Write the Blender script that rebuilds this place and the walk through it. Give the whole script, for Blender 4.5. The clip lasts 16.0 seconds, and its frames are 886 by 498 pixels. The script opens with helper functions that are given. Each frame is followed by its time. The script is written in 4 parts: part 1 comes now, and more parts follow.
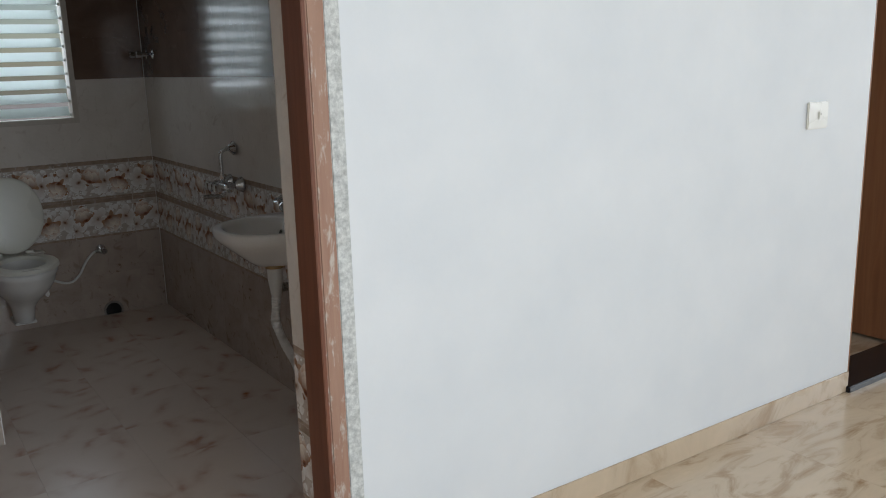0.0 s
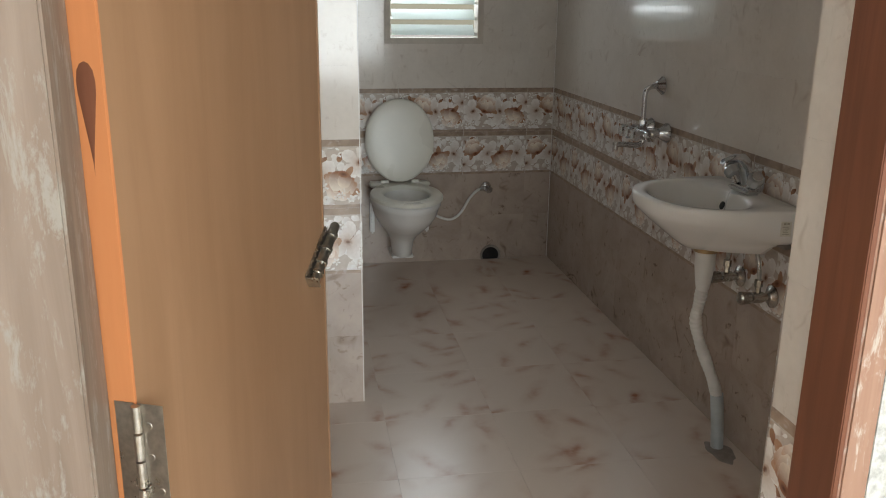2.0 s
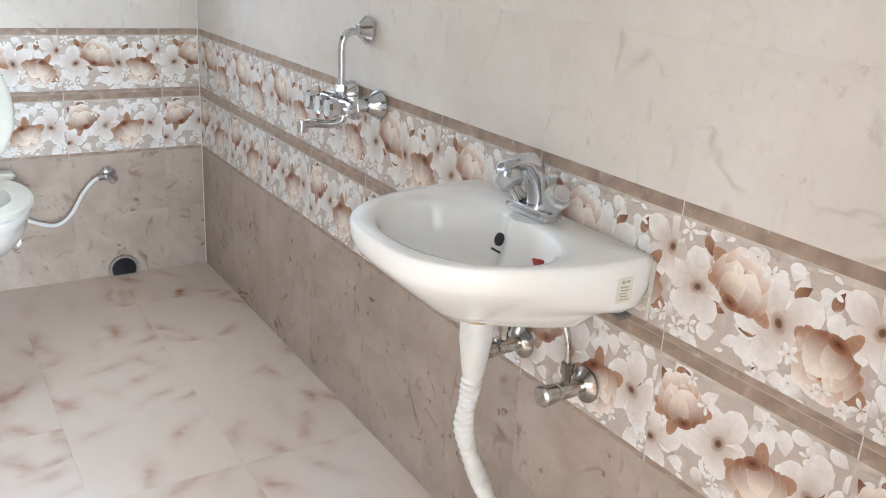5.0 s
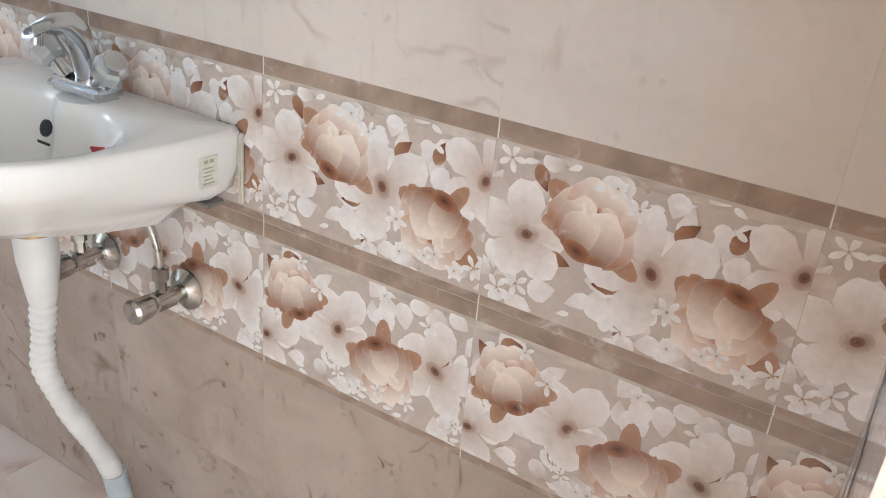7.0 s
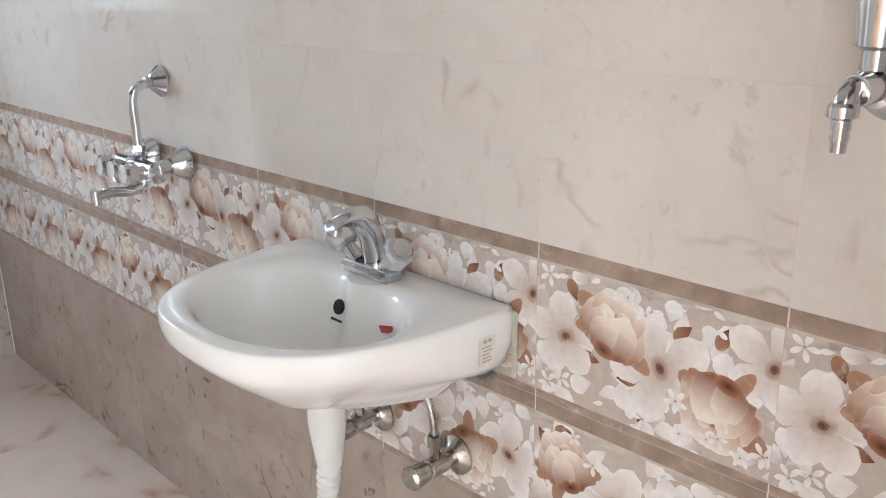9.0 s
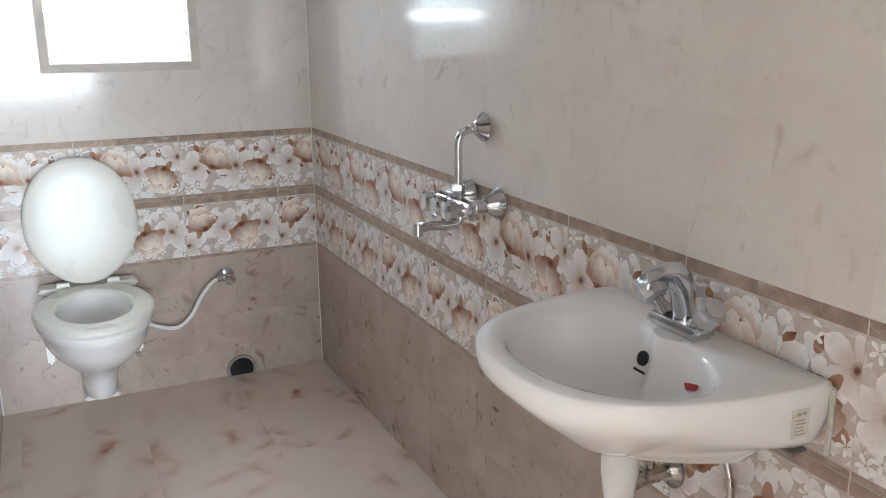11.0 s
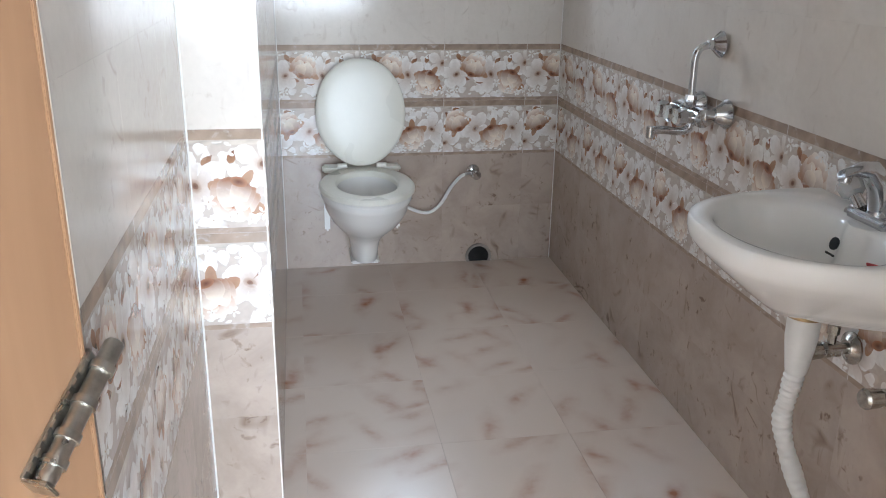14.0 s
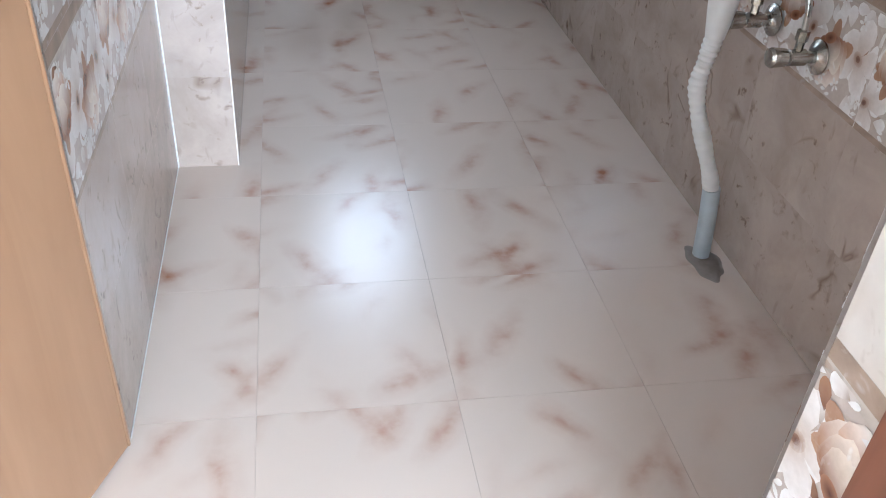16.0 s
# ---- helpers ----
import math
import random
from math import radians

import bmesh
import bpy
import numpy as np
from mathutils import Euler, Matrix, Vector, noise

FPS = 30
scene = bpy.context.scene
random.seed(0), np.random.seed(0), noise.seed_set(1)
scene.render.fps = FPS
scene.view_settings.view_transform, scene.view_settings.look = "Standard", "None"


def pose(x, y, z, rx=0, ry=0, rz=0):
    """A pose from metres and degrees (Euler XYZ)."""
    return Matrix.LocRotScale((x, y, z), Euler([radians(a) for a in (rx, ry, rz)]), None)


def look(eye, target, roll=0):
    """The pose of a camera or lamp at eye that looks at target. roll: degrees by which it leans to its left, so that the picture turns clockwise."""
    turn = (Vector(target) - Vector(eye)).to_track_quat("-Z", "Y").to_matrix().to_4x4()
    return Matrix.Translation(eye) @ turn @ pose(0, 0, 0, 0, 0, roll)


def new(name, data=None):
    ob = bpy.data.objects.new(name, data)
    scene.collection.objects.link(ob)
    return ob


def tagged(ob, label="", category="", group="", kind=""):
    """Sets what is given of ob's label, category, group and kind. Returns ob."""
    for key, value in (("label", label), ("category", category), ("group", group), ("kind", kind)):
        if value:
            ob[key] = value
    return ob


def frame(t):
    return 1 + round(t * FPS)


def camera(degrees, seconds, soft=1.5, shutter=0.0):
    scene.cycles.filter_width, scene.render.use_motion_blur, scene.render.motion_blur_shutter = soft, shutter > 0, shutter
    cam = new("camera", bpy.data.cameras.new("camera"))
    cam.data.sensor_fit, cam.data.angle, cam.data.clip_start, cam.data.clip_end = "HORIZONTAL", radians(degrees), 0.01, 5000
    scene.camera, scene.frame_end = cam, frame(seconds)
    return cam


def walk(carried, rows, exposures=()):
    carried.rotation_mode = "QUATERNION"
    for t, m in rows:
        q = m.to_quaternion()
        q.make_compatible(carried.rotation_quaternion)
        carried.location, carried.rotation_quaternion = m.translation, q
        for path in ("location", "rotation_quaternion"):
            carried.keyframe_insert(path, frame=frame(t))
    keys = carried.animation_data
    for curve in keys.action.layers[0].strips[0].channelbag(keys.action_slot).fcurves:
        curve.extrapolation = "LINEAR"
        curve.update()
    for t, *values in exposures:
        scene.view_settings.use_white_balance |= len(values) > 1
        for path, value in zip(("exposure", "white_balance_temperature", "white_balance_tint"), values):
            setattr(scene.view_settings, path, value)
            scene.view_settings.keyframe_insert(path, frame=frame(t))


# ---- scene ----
cam = camera(55, 16.0, 1.05)
EXPOSURES = [
    (0.0, -0.7, 6200, 10), (1.0, -0.6, 6350, 10), (1.4, -0.4, 6600, 10), (2.0, 0.4, 6700, 9), (2.5, 1.1, 6150, 7), (3.2, 1.5, 5800, 6),
    (5.5, 2.75, 5800, 8), (6.2, 2.7, 5750, 8), (7.0, 2.5, 5700, 8), (8.0, 2.5, 5750, 9), (9.7, 2.5, 5800, 9), (12.0, 1.65, 6050, 12), (14.5, 1.7, 5800, 10), (15.4, 1.85, 5650, 10), (16.0, 1.82, 5450, 10),
]
HALL_W, EAST_W, BATH_W = 135.0, 65.0, 5.0
FAR_X = 2.05
PATH = [
    (0, (-1.573, -5.641, 1.552), (-0.474, -4.026, 1.119), -1.67),
    (0.5, (-1.466, -5.341, 1.509), (-0.607, -3.59, 1.065), -2.10),
    (1, (-1.398, -5.197, 1.497), (-0.804, -3.346, 1.026), -1.66),
    (1.5, (-1.401, -5.03, 1.488), (-1.009, -3.141, 0.961), -0.37),
    (2, (-1.45, -4.725, 1.462), (-1.122, -2.833, 0.904), 0.6),
    (2.5, (-1.406, -4.491, 1.412), (-1.066, -2.605, 0.841), 0.9),
    (3, (-1.3, -4.258, 1.404), (-0.895, -2.399, 0.785), 0.6),
    (3.2, (-1.265, -4.18, 1.40), (-0.805, -2.333, 0.791), 0.5),
    (5.5, (-0.981, -3.428, 1.33), (0.143, -1.945, 0.596), 3.57),
    (6, (-0.921, -3.455, 1.284), (0.28, -2.108, 0.422), 3.65),
    (6.5, (-0.913, -3.435, 1.254), (0.508, -2.387, 0.315), 5.89),
    (7, (-0.846, -3.398, 1.272), (0.714, -2.476, 0.426), 5.51),
    (7.5, (-0.831, -3.388, 1.321), (0.785, -2.494, 0.554), 4.04),
    (8, (-0.851, -3.358, 1.33), (0.722, -2.347, 0.621), 2.06),
    (8.5, (-0.881, -3.344, 1.336), (0.566, -2.126, 0.683), 0.47),
    (9, (-0.91, -3.332, 1.362), (0.415, -1.961, 0.757), -0.80),
    (9.5, (-0.938, -3.329, 1.386), (0.285, -1.848, 0.827), -0.76),
    (11.8, (-1.019, -3.344, 1.393), (-0.397, -1.519, 0.861), -0.75),
    (12.5, (-1.052, -3.389, 1.392), (-0.561, -1.539, 0.814), -0.77),
    (13, (-1.108, -3.473, 1.399), (-0.692, -1.603, 0.824), -0.37),
    (13.5, (-1.146, -3.607, 1.383), (-0.782, -1.742, 0.76), 0.38),
    (14, (-1.151, -3.704, 1.383), (-0.832, -1.844, 0.72), 0.81),
    (14.5, (-1.121, -3.772, 1.361), (-0.837, -1.933, 0.629), 1.26),
    (15, (-1.073, -3.845, 1.315), (-0.832, -2.071, 0.424), 1.55),
    (15.5, (-1.065, -3.891, 1.263), (-0.848, -2.206, 0.208), 2.32),
    (16, (-1.072, -3.927, 1.236), (-0.745, -2.33, 0.078), 4.05),
]
walk(cam, [(t, look(eye, target, roll)) for t, eye, target, roll in PATH], EXPOSURES)

# ---------------------------------------------------------------- light
world = bpy.data.worlds.new("sky")
scene.world = world
world.use_nodes = True
wn = world.node_tree
wn.nodes.clear()
sky = wn.nodes.new("ShaderNodeTexSky")
sky.sky_type = 'NISHITA'
sky.sun_disc = False
sky.sun_elevation = radians(41.5)
sky.sun_rotation = radians(95)
bg = wn.nodes.new("ShaderNodeBackground")
bg.inputs["Strength"].default_value = 0.12
wo = wn.nodes.new("ShaderNodeOutputWorld")
wn.links.new(sky.outputs[0], bg.inputs[0])
wn.links.new(bg.outputs[0], wo.inputs[0])

sun_data = bpy.data.lights.new("sun", 'SUN')
sun_data.energy, sun_data.angle, sun_data.color = 5.0, radians(0.5), (1, 0.95, 0.88)
sun = new("sun", sun_data)
sun.matrix_world = look((9, -0.8, 8), (0, 0, 0))


def opening_light(name, m, w, h, watts, colour):
    data = bpy.data.lights.new(name, 'AREA')
    data.shape, data.size, data.size_y, data.energy, data.color = 'RECTANGLE', w, h, watts, colour
    ob = new(name, data)
    ob.matrix_world = m
    return ob


# daylight in the hall's assumed, unseen wide window and in the bathroom's louvred window
opening_light("hall_daylight", look((-0.5, -7.92, 1.55), (-0.5, 0, 1.35)), 2.5, 1.7, HALL_W, (0.88, 0.955, 1))
# side fill with no known source, added to brighten the white hall wall
opening_light("hall_side_fill", look((5.12, -5.6, 1.6), (0, -4.2, 1.3)), 1.7, 1.3, EAST_W, (0.88, 0.955, 1))
opening_light("bath_daylight", look((-0.70, 0.30, 1.75), (-0.70, -3, 1.0)), 0.5, 0.74, BATH_W, (0.84, 0.93, 1))


# ---------------------------------------------------------------- materials
def mat_new(name):
    m = bpy.data.materials.new(name)
    m.use_nodes = True
    return m, m.node_tree, m.node_tree.nodes["Principled BSDF"]


def nd(nt, kind, **inputs):
    n = nt.nodes.new(kind)
    for k, v in inputs.items():
        n.inputs[k.replace("_", " ")].default_value = v
    return n


def ramp(nt, fac, stops):
    n = nt.nodes.new("ShaderNodeValToRGB")
    els = n.color_ramp.elements
    while len(els) < len(stops):
        els.new(0.5)
    for e, (p, c) in zip(els, stops):
        e.position, e.color = p, (*c, 1) if len(c) == 3 else c
    nt.links.new(fac, n.inputs[0])
    return n.outputs[0]


def mix(nt, fac, a, b, mode='MIX'):
    n = nt.nodes.new("ShaderNodeMix")
    n.data_type, n.blend_type = 'RGBA', mode
    for s, v in ((0, fac), (6, a), (7, b)):
        if isinstance(v, bpy.types.NodeSocket):
            nt.links.new(v, n.inputs[s])
        else:
            n.inputs[s].default_value = (*v, 1) if isinstance(v, tuple) and len(v) == 3 else v
    return n.outputs[2]


def coords(nt, vary=0.0, scale=(1, 1, 1), rot=(0, 0, 0), kind='POINT'):
    """Object coordinates, shifted piece by piece."""
    tc = nt.nodes.new("ShaderNodeTexCoord")
    out = tc.outputs["Object"]
    if vary:
        oi = nt.nodes.new("ShaderNodeObjectInfo")
        mul = nt.nodes.new("ShaderNodeVectorMath")
        mul.operation = 'SCALE'
        cmb = nd(nt, "ShaderNodeCombineXYZ")
        for k in range(3):
            m2 = nt.nodes.new("ShaderNodeMath")
            m2.operation = 'MULTIPLY'
            m2.inputs[1].default_value = vary * (1.0, 1.7, 2.3)[k]
            nt.links.new(oi.outputs["Random"], m2.inputs[0])
            nt.links.new(m2.outputs[0], cmb.inputs[k])
        add = nt.nodes.new("ShaderNodeVectorMath")
        add.operation = 'ADD'
        nt.links.new(out, add.inputs[0])
        nt.links.new(cmb.outputs[0], add.inputs[1])
        out = add.outputs[0]
    mp = nt.nodes.new("ShaderNodeMapping")
    mp.vector_type = kind
    mp.inputs["Scale"].default_value, mp.inputs["Rotation"].default_value = scale, rot
    nt.links.new(out, mp.inputs[0])
    return mp.outputs[0]


def noise_of(nt, vec, scale, detail=4, rough=0.55, distort=0.0):
    n = nd(nt, "ShaderNodeTexNoise", Scale=scale, Detail=detail, Roughness=rough, Distortion=distort)
    nt.links.new(vec, n.inputs["Vector"])
    return n.outputs["Fac"]


def bump(nt, bsdf, height, strength, distance):
    b = nd(nt, "ShaderNodeBump", Strength=strength, Distance=distance)
    nt.links.new(height, b.inputs["Height"])
    nt.links.new(b.outputs[0], bsdf.inputs["Normal"])


def marble(name, base, tint, vein, rough=0.1, amount=0.6, strokes=0.0):
    """Glazed tile printed as clouded marble with thin broken veins."""
    m, nt, b = mat_new(name)
    v = coords(nt, 9.0)
    cloud = noise_of(nt, v, 5.0, 5, 0.6, 0.6)
    c = ramp(nt, cloud, [(0.3, tint), (0.62, base)])
    fine = noise_of(nt, v, 60.0, 3)
    c = mix(nt, 0.12, c, ramp(nt, fine, [(0.3, tuple(x * 0.8 for x in base)), (0.7, tuple(min(1, x * 1.1) for x in base))]))
    vn = noise_of(nt, coords(nt, 9.0, (1.0, 1.0, 2.2), (0.5, 0.4, 0.7)), 2.6, 3, 0.5, 0.7)
    line = ramp(nt, vn, [(0.488, (0, 0, 0)), (0.5, (0.7, 0.7, 0.7)), (0.512, (0, 0, 0))])
    broken = ramp(nt, noise_of(nt, v, 7.0, 2), [(0.52, (0, 0, 0)), (0.66, (amount,) * 3)])
    c = mix(nt, mix(nt, 1.0, line, broken, 'MULTIPLY'), c, vein)
    fleck = noise_of(nt, coords(nt, 9.0, (3.0, 1.0, 1.0), (0.0, 0.0, 0.8)), 11.0, 3, 0.5, 0.5)
    c = mix(nt, ramp(nt, fleck, [(0.64, (0, 0, 0)), (0.8, (amount * 0.55,) * 3)]), c, vein)
    if strokes:
        short = noise_of(nt, coords(nt, 9.0, (1.0, 1.0, 0.32), (0.0, 0.75, 0.0)), 30.0, 3, 0.6, 0.4)
        here = ramp(nt, noise_of(nt, v, 6.0, 2), [(0.42, (0, 0, 0)), (0.62, (strokes,) * 3)])
        c = mix(nt, mix(nt, 1.0, ramp(nt, short, [(0.60, (0, 0, 0)), (0.70, (1, 1, 1))]), here, 'MULTIPLY'), c, vein)
    nt.links.new(c, b.inputs["Base Color"])
    nt.links.new(ramp(nt, fine, [(0.3, (rough * 0.8,) * 3), (0.75, (rough * 1.35,) * 3)]), b.inputs["Roughness"])
    bump(nt, b, noise_of(nt, v, 9.0, 2), 0.08, 0.002)
    return m


CREAM = marble("cream_marble_tile", (0.70, 0.645, 0.585), (0.64, 0.58, 0.52), (0.38, 0.29, 0.23), 0.11, 0.6, 0.3)
TAUPE = marble("taupe_marble_tile", (0.49, 0.40, 0.338), (0.37, 0.292, 0.238), (0.14, 0.08, 0.05), 0.13, 0.9, 0.75)
BROWN = marble("brown_marble_tile", (0.165, 0.105, 0.075), (0.115, 0.07, 0.05), (0.30, 0.20, 0.14), 0.12, 0.4)


def printed(name):
    m, nt, b = mat_new(name)
    a = nt.nodes.new("ShaderNodeAttribute")
    a.attribute_name = "print"
    g = noise_of(nt, coords(nt, 5.0), 90.0, 3)
    c = mix(nt, 0.22, a.outputs["Color"], ramp(nt, g, [(0.3, (0.6, 0.57, 0.55)), (0.7, (1, 1, 1))]), 'MULTIPLY')
    wash = noise_of(nt, coords(nt, 5.0), 26.0, 4, 0.6, 0.8)
    c = mix(nt, 0.22, c, ramp(nt, wash, [(0.32, (0.62, 0.57, 0.54)), (0.55, (1, 1, 1))]), 'MULTIPLY')
    c = mix(nt, ramp(nt, wash, [(0.58, (0, 0, 0)), (0.72, (0.35, 0.35, 0.35))]), c, (0.80, 0.77, 0.74))
    nt.links.new(c, b.inputs["Base Color"])
    b.inputs["Roughness"].default_value = 0.13
    return m


PRINT = printed("printed_flower_tile")


def brushed_floor(name, base, mark, rough):
    """Satin floor tile with short rust-brown brush marks."""
    m, nt, b = mat_new(name)
    v = coords(nt, 7.0)
    c = mix(nt, noise_of(nt, v, 3.0, 1), tuple(x * 0.93 for x in base), base)
    warp = nd(nt, "ShaderNodeTexNoise", Scale=9.0, Detail=3.0)
    nt.links.new(v, warp.inputs["Vector"])
    total = None
    for turn, sc, seed in ((1.0, 3.3, 3.0), (1.5, 2.9, 11.0), (2.15, 3.1, 17.0), (0.4, 3.6, 23.0)):
        mp = coords(nt, seed, (1.25, 0.42, 1.0), (0, 0, turn), 'TEXTURE')
        ad = nt.nodes.new("ShaderNodeVectorMath")
        ad.operation = 'MULTIPLY_ADD'
        ad.inputs[1].default_value = (0.13, 0.13, 0)
        nt.links.new(warp.outputs["Color"], ad.inputs[0])
        nt.links.new(mp, ad.inputs[2])
        vo = nd(nt, "ShaderNodeTexVoronoi", Scale=sc, Randomness=0.9)
        vo.voronoi_dimensions = '2D'
        nt.links.new(ad.outputs[0], vo.inputs["Vector"])
        spot = ramp(nt, vo.outputs["Distance"], [(0.0, (0.8, 0.8, 0.8)), (0.08, (0.55, 0.55, 0.55)), (0.19, (0.2, 0.2, 0.2)), (0.36, (0, 0, 0))])
        sep = nt.nodes.new("ShaderNodeSeparateColor")
        nt.links.new(vo.outputs["Color"], sep.inputs[0])
        some = ramp(nt, sep.outputs[0], [(0.52, (0, 0, 0)), (0.80, (0.9, 0.9, 0.9))])
        ve = nd(nt, "ShaderNodeTexVoronoi", Scale=sc, Randomness=0.9)
        ve.voronoi_dimensions, ve.feature = '2D', 'DISTANCE_TO_EDGE'
        nt.links.new(ad.outputs[0], ve.inputs["Vector"])
        fade = ramp(nt, ve.outputs["Distance"], [(0.0, (0, 0, 0)), (0.16, (1, 1, 1))])
        one = mix(nt, 1.0, mix(nt, 1.0, spot, fade, 'MULTIPLY'), some, 'MULTIPLY')
        total = one if total is None else mix(nt, 1.0, total, one, 'ADD')
    grain = ramp(nt, noise_of(nt, v, 20.0, 4), [(0.35, (0.45, 0.45, 0.45)), (0.65, (1, 1, 1))])
    c = mix(nt, mix(nt, 1.0, total, grain, 'MULTIPLY'), c, mark)
    nt.links.new(c, b.inputs["Base Color"])
    b.inputs["Roughness"].default_value = rough
    return m


FLOOR_BATH = brushed_floor("bath_floor_tile", (0.71, 0.60, 0.515), (0.39, 0.18, 0.10), 0.24)


def veined(name, base, dark, rough, stretch):
    m, nt, b = mat_new(name)
    v = coords(nt, 6.0, stretch, (0, 0, 0.5))
    n1 = noise_of(nt, v, 2.2, 6, 0.62, 1.8)
    c = ramp(nt, n1, [(0.3, dark), (0.5, base), (0.75, tuple(min(1, x * 1.12) for x in base))])
    nt.links.new(c, b.inputs["Base Color"])
    b.inputs["Roughness"].default_value = rough
    return m


FLOOR_HALL = veined("hall_floor_tile", (0.58, 0.46, 0.33), (0.36, 0.24, 0.14), 0.18, (1.2, 3.5, 1))


def plain(name, base, rough, metal=0.0, vary=0.1, scale=30.0, bmp=0.0):
    m, nt, b = mat_new(name)
    v = coords(nt, 3.0)
    c = ramp(nt, noise_of(nt, v, scale, 4), [(0.3, tuple(x * (1 - vary) for x in base)), (0.7, tuple(min(1, x * (1 + vary * 0.5)) for x in base))])
    nt.links.new(c, b.inputs["Base Color"])
    nt.links.new(ramp(nt, noise_of(nt, v, scale * 0.4, 3), [(0.3, (rough * 0.8,) * 3), (0.7, (min(1, rough * 1.25),) * 3)]), b.inputs["Roughness"])
    b.inputs["Metallic"].default_value = metal
    if bmp:
        bump(nt, b, noise_of(nt, v, scale * 3, 3), bmp, 0.002)
    return m


GROUT = plain("pale_grout", (0.69, 0.635, 0.575), 0.8)
GROUT_DARK = plain("grey_grout", (0.60, 0.51, 0.44), 0.85)
CORNER = plain("white_corner_grout", (0.80, 0.78, 0.75), 0.6, 0, 0.12, 40)
CEIL = plain("white_distemper", (0.78, 0.77, 0.74), 0.9, 0, 0.04, 8, 0.05)
CERAMIC = plain("white_ceramic", (0.885, 0.87, 0.84), 0.07, 0, 0.02, 6)
SEATP = plain("ivory_plastic", (0.80, 0.78, 0.70), 0.30, 0, 0.03, 8)
PVC = plain("white_pvc", (0.78, 0.77, 0.74), 0.4, 0, 0.06, 20)
PVC_GREY = plain("grey_pvc", (0.52, 0.58, 0.61), 0.45, 0, 0.12, 18)
CHROME = plain("chrome", (0.62, 0.63, 0.645), 0.15, 1.0, 0.08, 25)
CHROME_WORN = plain("tarnished_chrome", (0.50, 0.48, 0.44), 0.24, 1.0, 0.35, 40)
STEEL = plain("dull_steel", (0.52, 0.50, 0.46), 0.32, 1.0, 0.25, 60)
BRASS = plain("dirty_brass", (0.42, 0.30, 0.16), 0.4, 1.0, 0.3, 40)
KNOB = plain("grey_acrylic", (0.62, 0.63, 0.64), 0.12, 0.6, 0.1, 30)
# flat black standing in for the shade inside holes
BLACK = plain("black_hole_shade", (0.012, 0.011, 0.010), 0.8)
GRANITE = plain("black_granite", (0.02, 0.02, 0.021), 0.12, 0, 0.5, 160)
CEMENT = plain("dirty_cement", (0.30, 0.265, 0.235), 0.9, 0, 0.25, 25, 0.4)
PLASTER = plain("rough_white_plaster", (0.66, 0.66, 0.63), 0.9, 0, 0.35, 70, 0.6)
SWITCH = plain("switch_plastic", (0.76, 0.73, 0.66), 0.3, 0, 0.03, 10)
RED = plain("red_paper", (0.55, 0.06, 0.06), 0.6, 0, 0.2, 40)
SEAL = plain("old_sealant", (0.66, 0.62, 0.53), 0.5, 0, 0.15, 60)
PAPER = plain("cream_paper", (0.76, 0.73, 0.64), 0.6, 0, 0.15, 60)
INKM = plain("grey_ink", (0.44, 0.41, 0.32), 0.6)


def white_wall(name):
    m, nt, b = mat_new(name)
    v = coords(nt)
    c = ramp(nt, noise_of(nt, v, 3.0, 5), [(0.3, (0.77, 0.785, 0.80)), (0.7, (0.83, 0.835, 0.84))])
    dirt = ramp(nt, noise_of(nt, v, 1.7, 6, 0.65, 0.5), [(0.70, (0, 0, 0)), (0.80, (0.35, 0.35, 0.35))])
    c = mix(nt, dirt, c, (0.60, 0.57, 0.53))
    nt.links.new(c, b.inputs["Base Color"])
    b.inputs["Roughness"].default_value = 0.62
    bump(nt, b, noise_of(nt, v, 55.0, 4), 0.12, 0.002)
    return m


WHITE = white_wall("white_emulsion")


def wood(name, dark, light, rough, stretch=(1, 1, 0.06), scale=28.0, worn=None):
    m, nt, b = mat_new(name)
    v = coords(nt, 4.0, stretch)
    g = noise_of(nt, v, scale, 5, 0.6, 0.6)
    c = ramp(nt, g, [(0.32, dark), (0.68, light)])
    c = mix(nt, 0.4, c, ramp(nt, noise_of(nt, coords(nt, 4.0, (1, 1, 0.3)), 3.0, 3), [(0.3, dark), (0.7, light)]))
    if worn:
        w = ramp(nt, noise_of(nt, coords(nt, 2.0, (1, 1, 0.25)), 34.0, 7, 0.75, 0.3), [(0.53, (0, 0, 0)), (0.62, (0.8, 0.8, 0.8))])
        c = mix(nt, w, c, worn)
    nt.links.new(c, b.inputs["Base Color"])
    b.inputs["Roughness"].default_value = rough
    bump(nt, b, g, 0.25, 0.002)
    return m


WOOD_JAMB = wood("red_brown_jamb", (0.13, 0.045, 0.022), (0.23, 0.085, 0.045), 0.5)
WOOD_FACE = wood("worn_frame_face", (0.30, 0.15, 0.10), (0.44, 0.27, 0.19), 0.65, worn=(0.60, 0.55, 0.48))
WOOD_OLD = wood("grey_worn_frame", (0.185, 0.13, 0.095), (0.31, 0.235, 0.185), 0.7, worn=(0.33, 0.30, 0.26))
WOOD_DOOR = wood("flush_door_veneer", (0.30, 0.165, 0.088), (0.38, 0.222, 0.126), 0.32, (1, 1, 0.12), 14.0)
WOOD_LIP = wood("orange_door_lipping", (0.56, 0.20, 0.075), (0.68, 0.28, 0.11), 0.45)
WOOD_FAR = wood("far_door_frame", (0.20, 0.075, 0.03), (0.33, 0.14, 0.06), 0.5)
FRAME_WIN = plain("window_paint", (0.55, 0.49, 0.42), 0.5, 0, 0.1, 20)


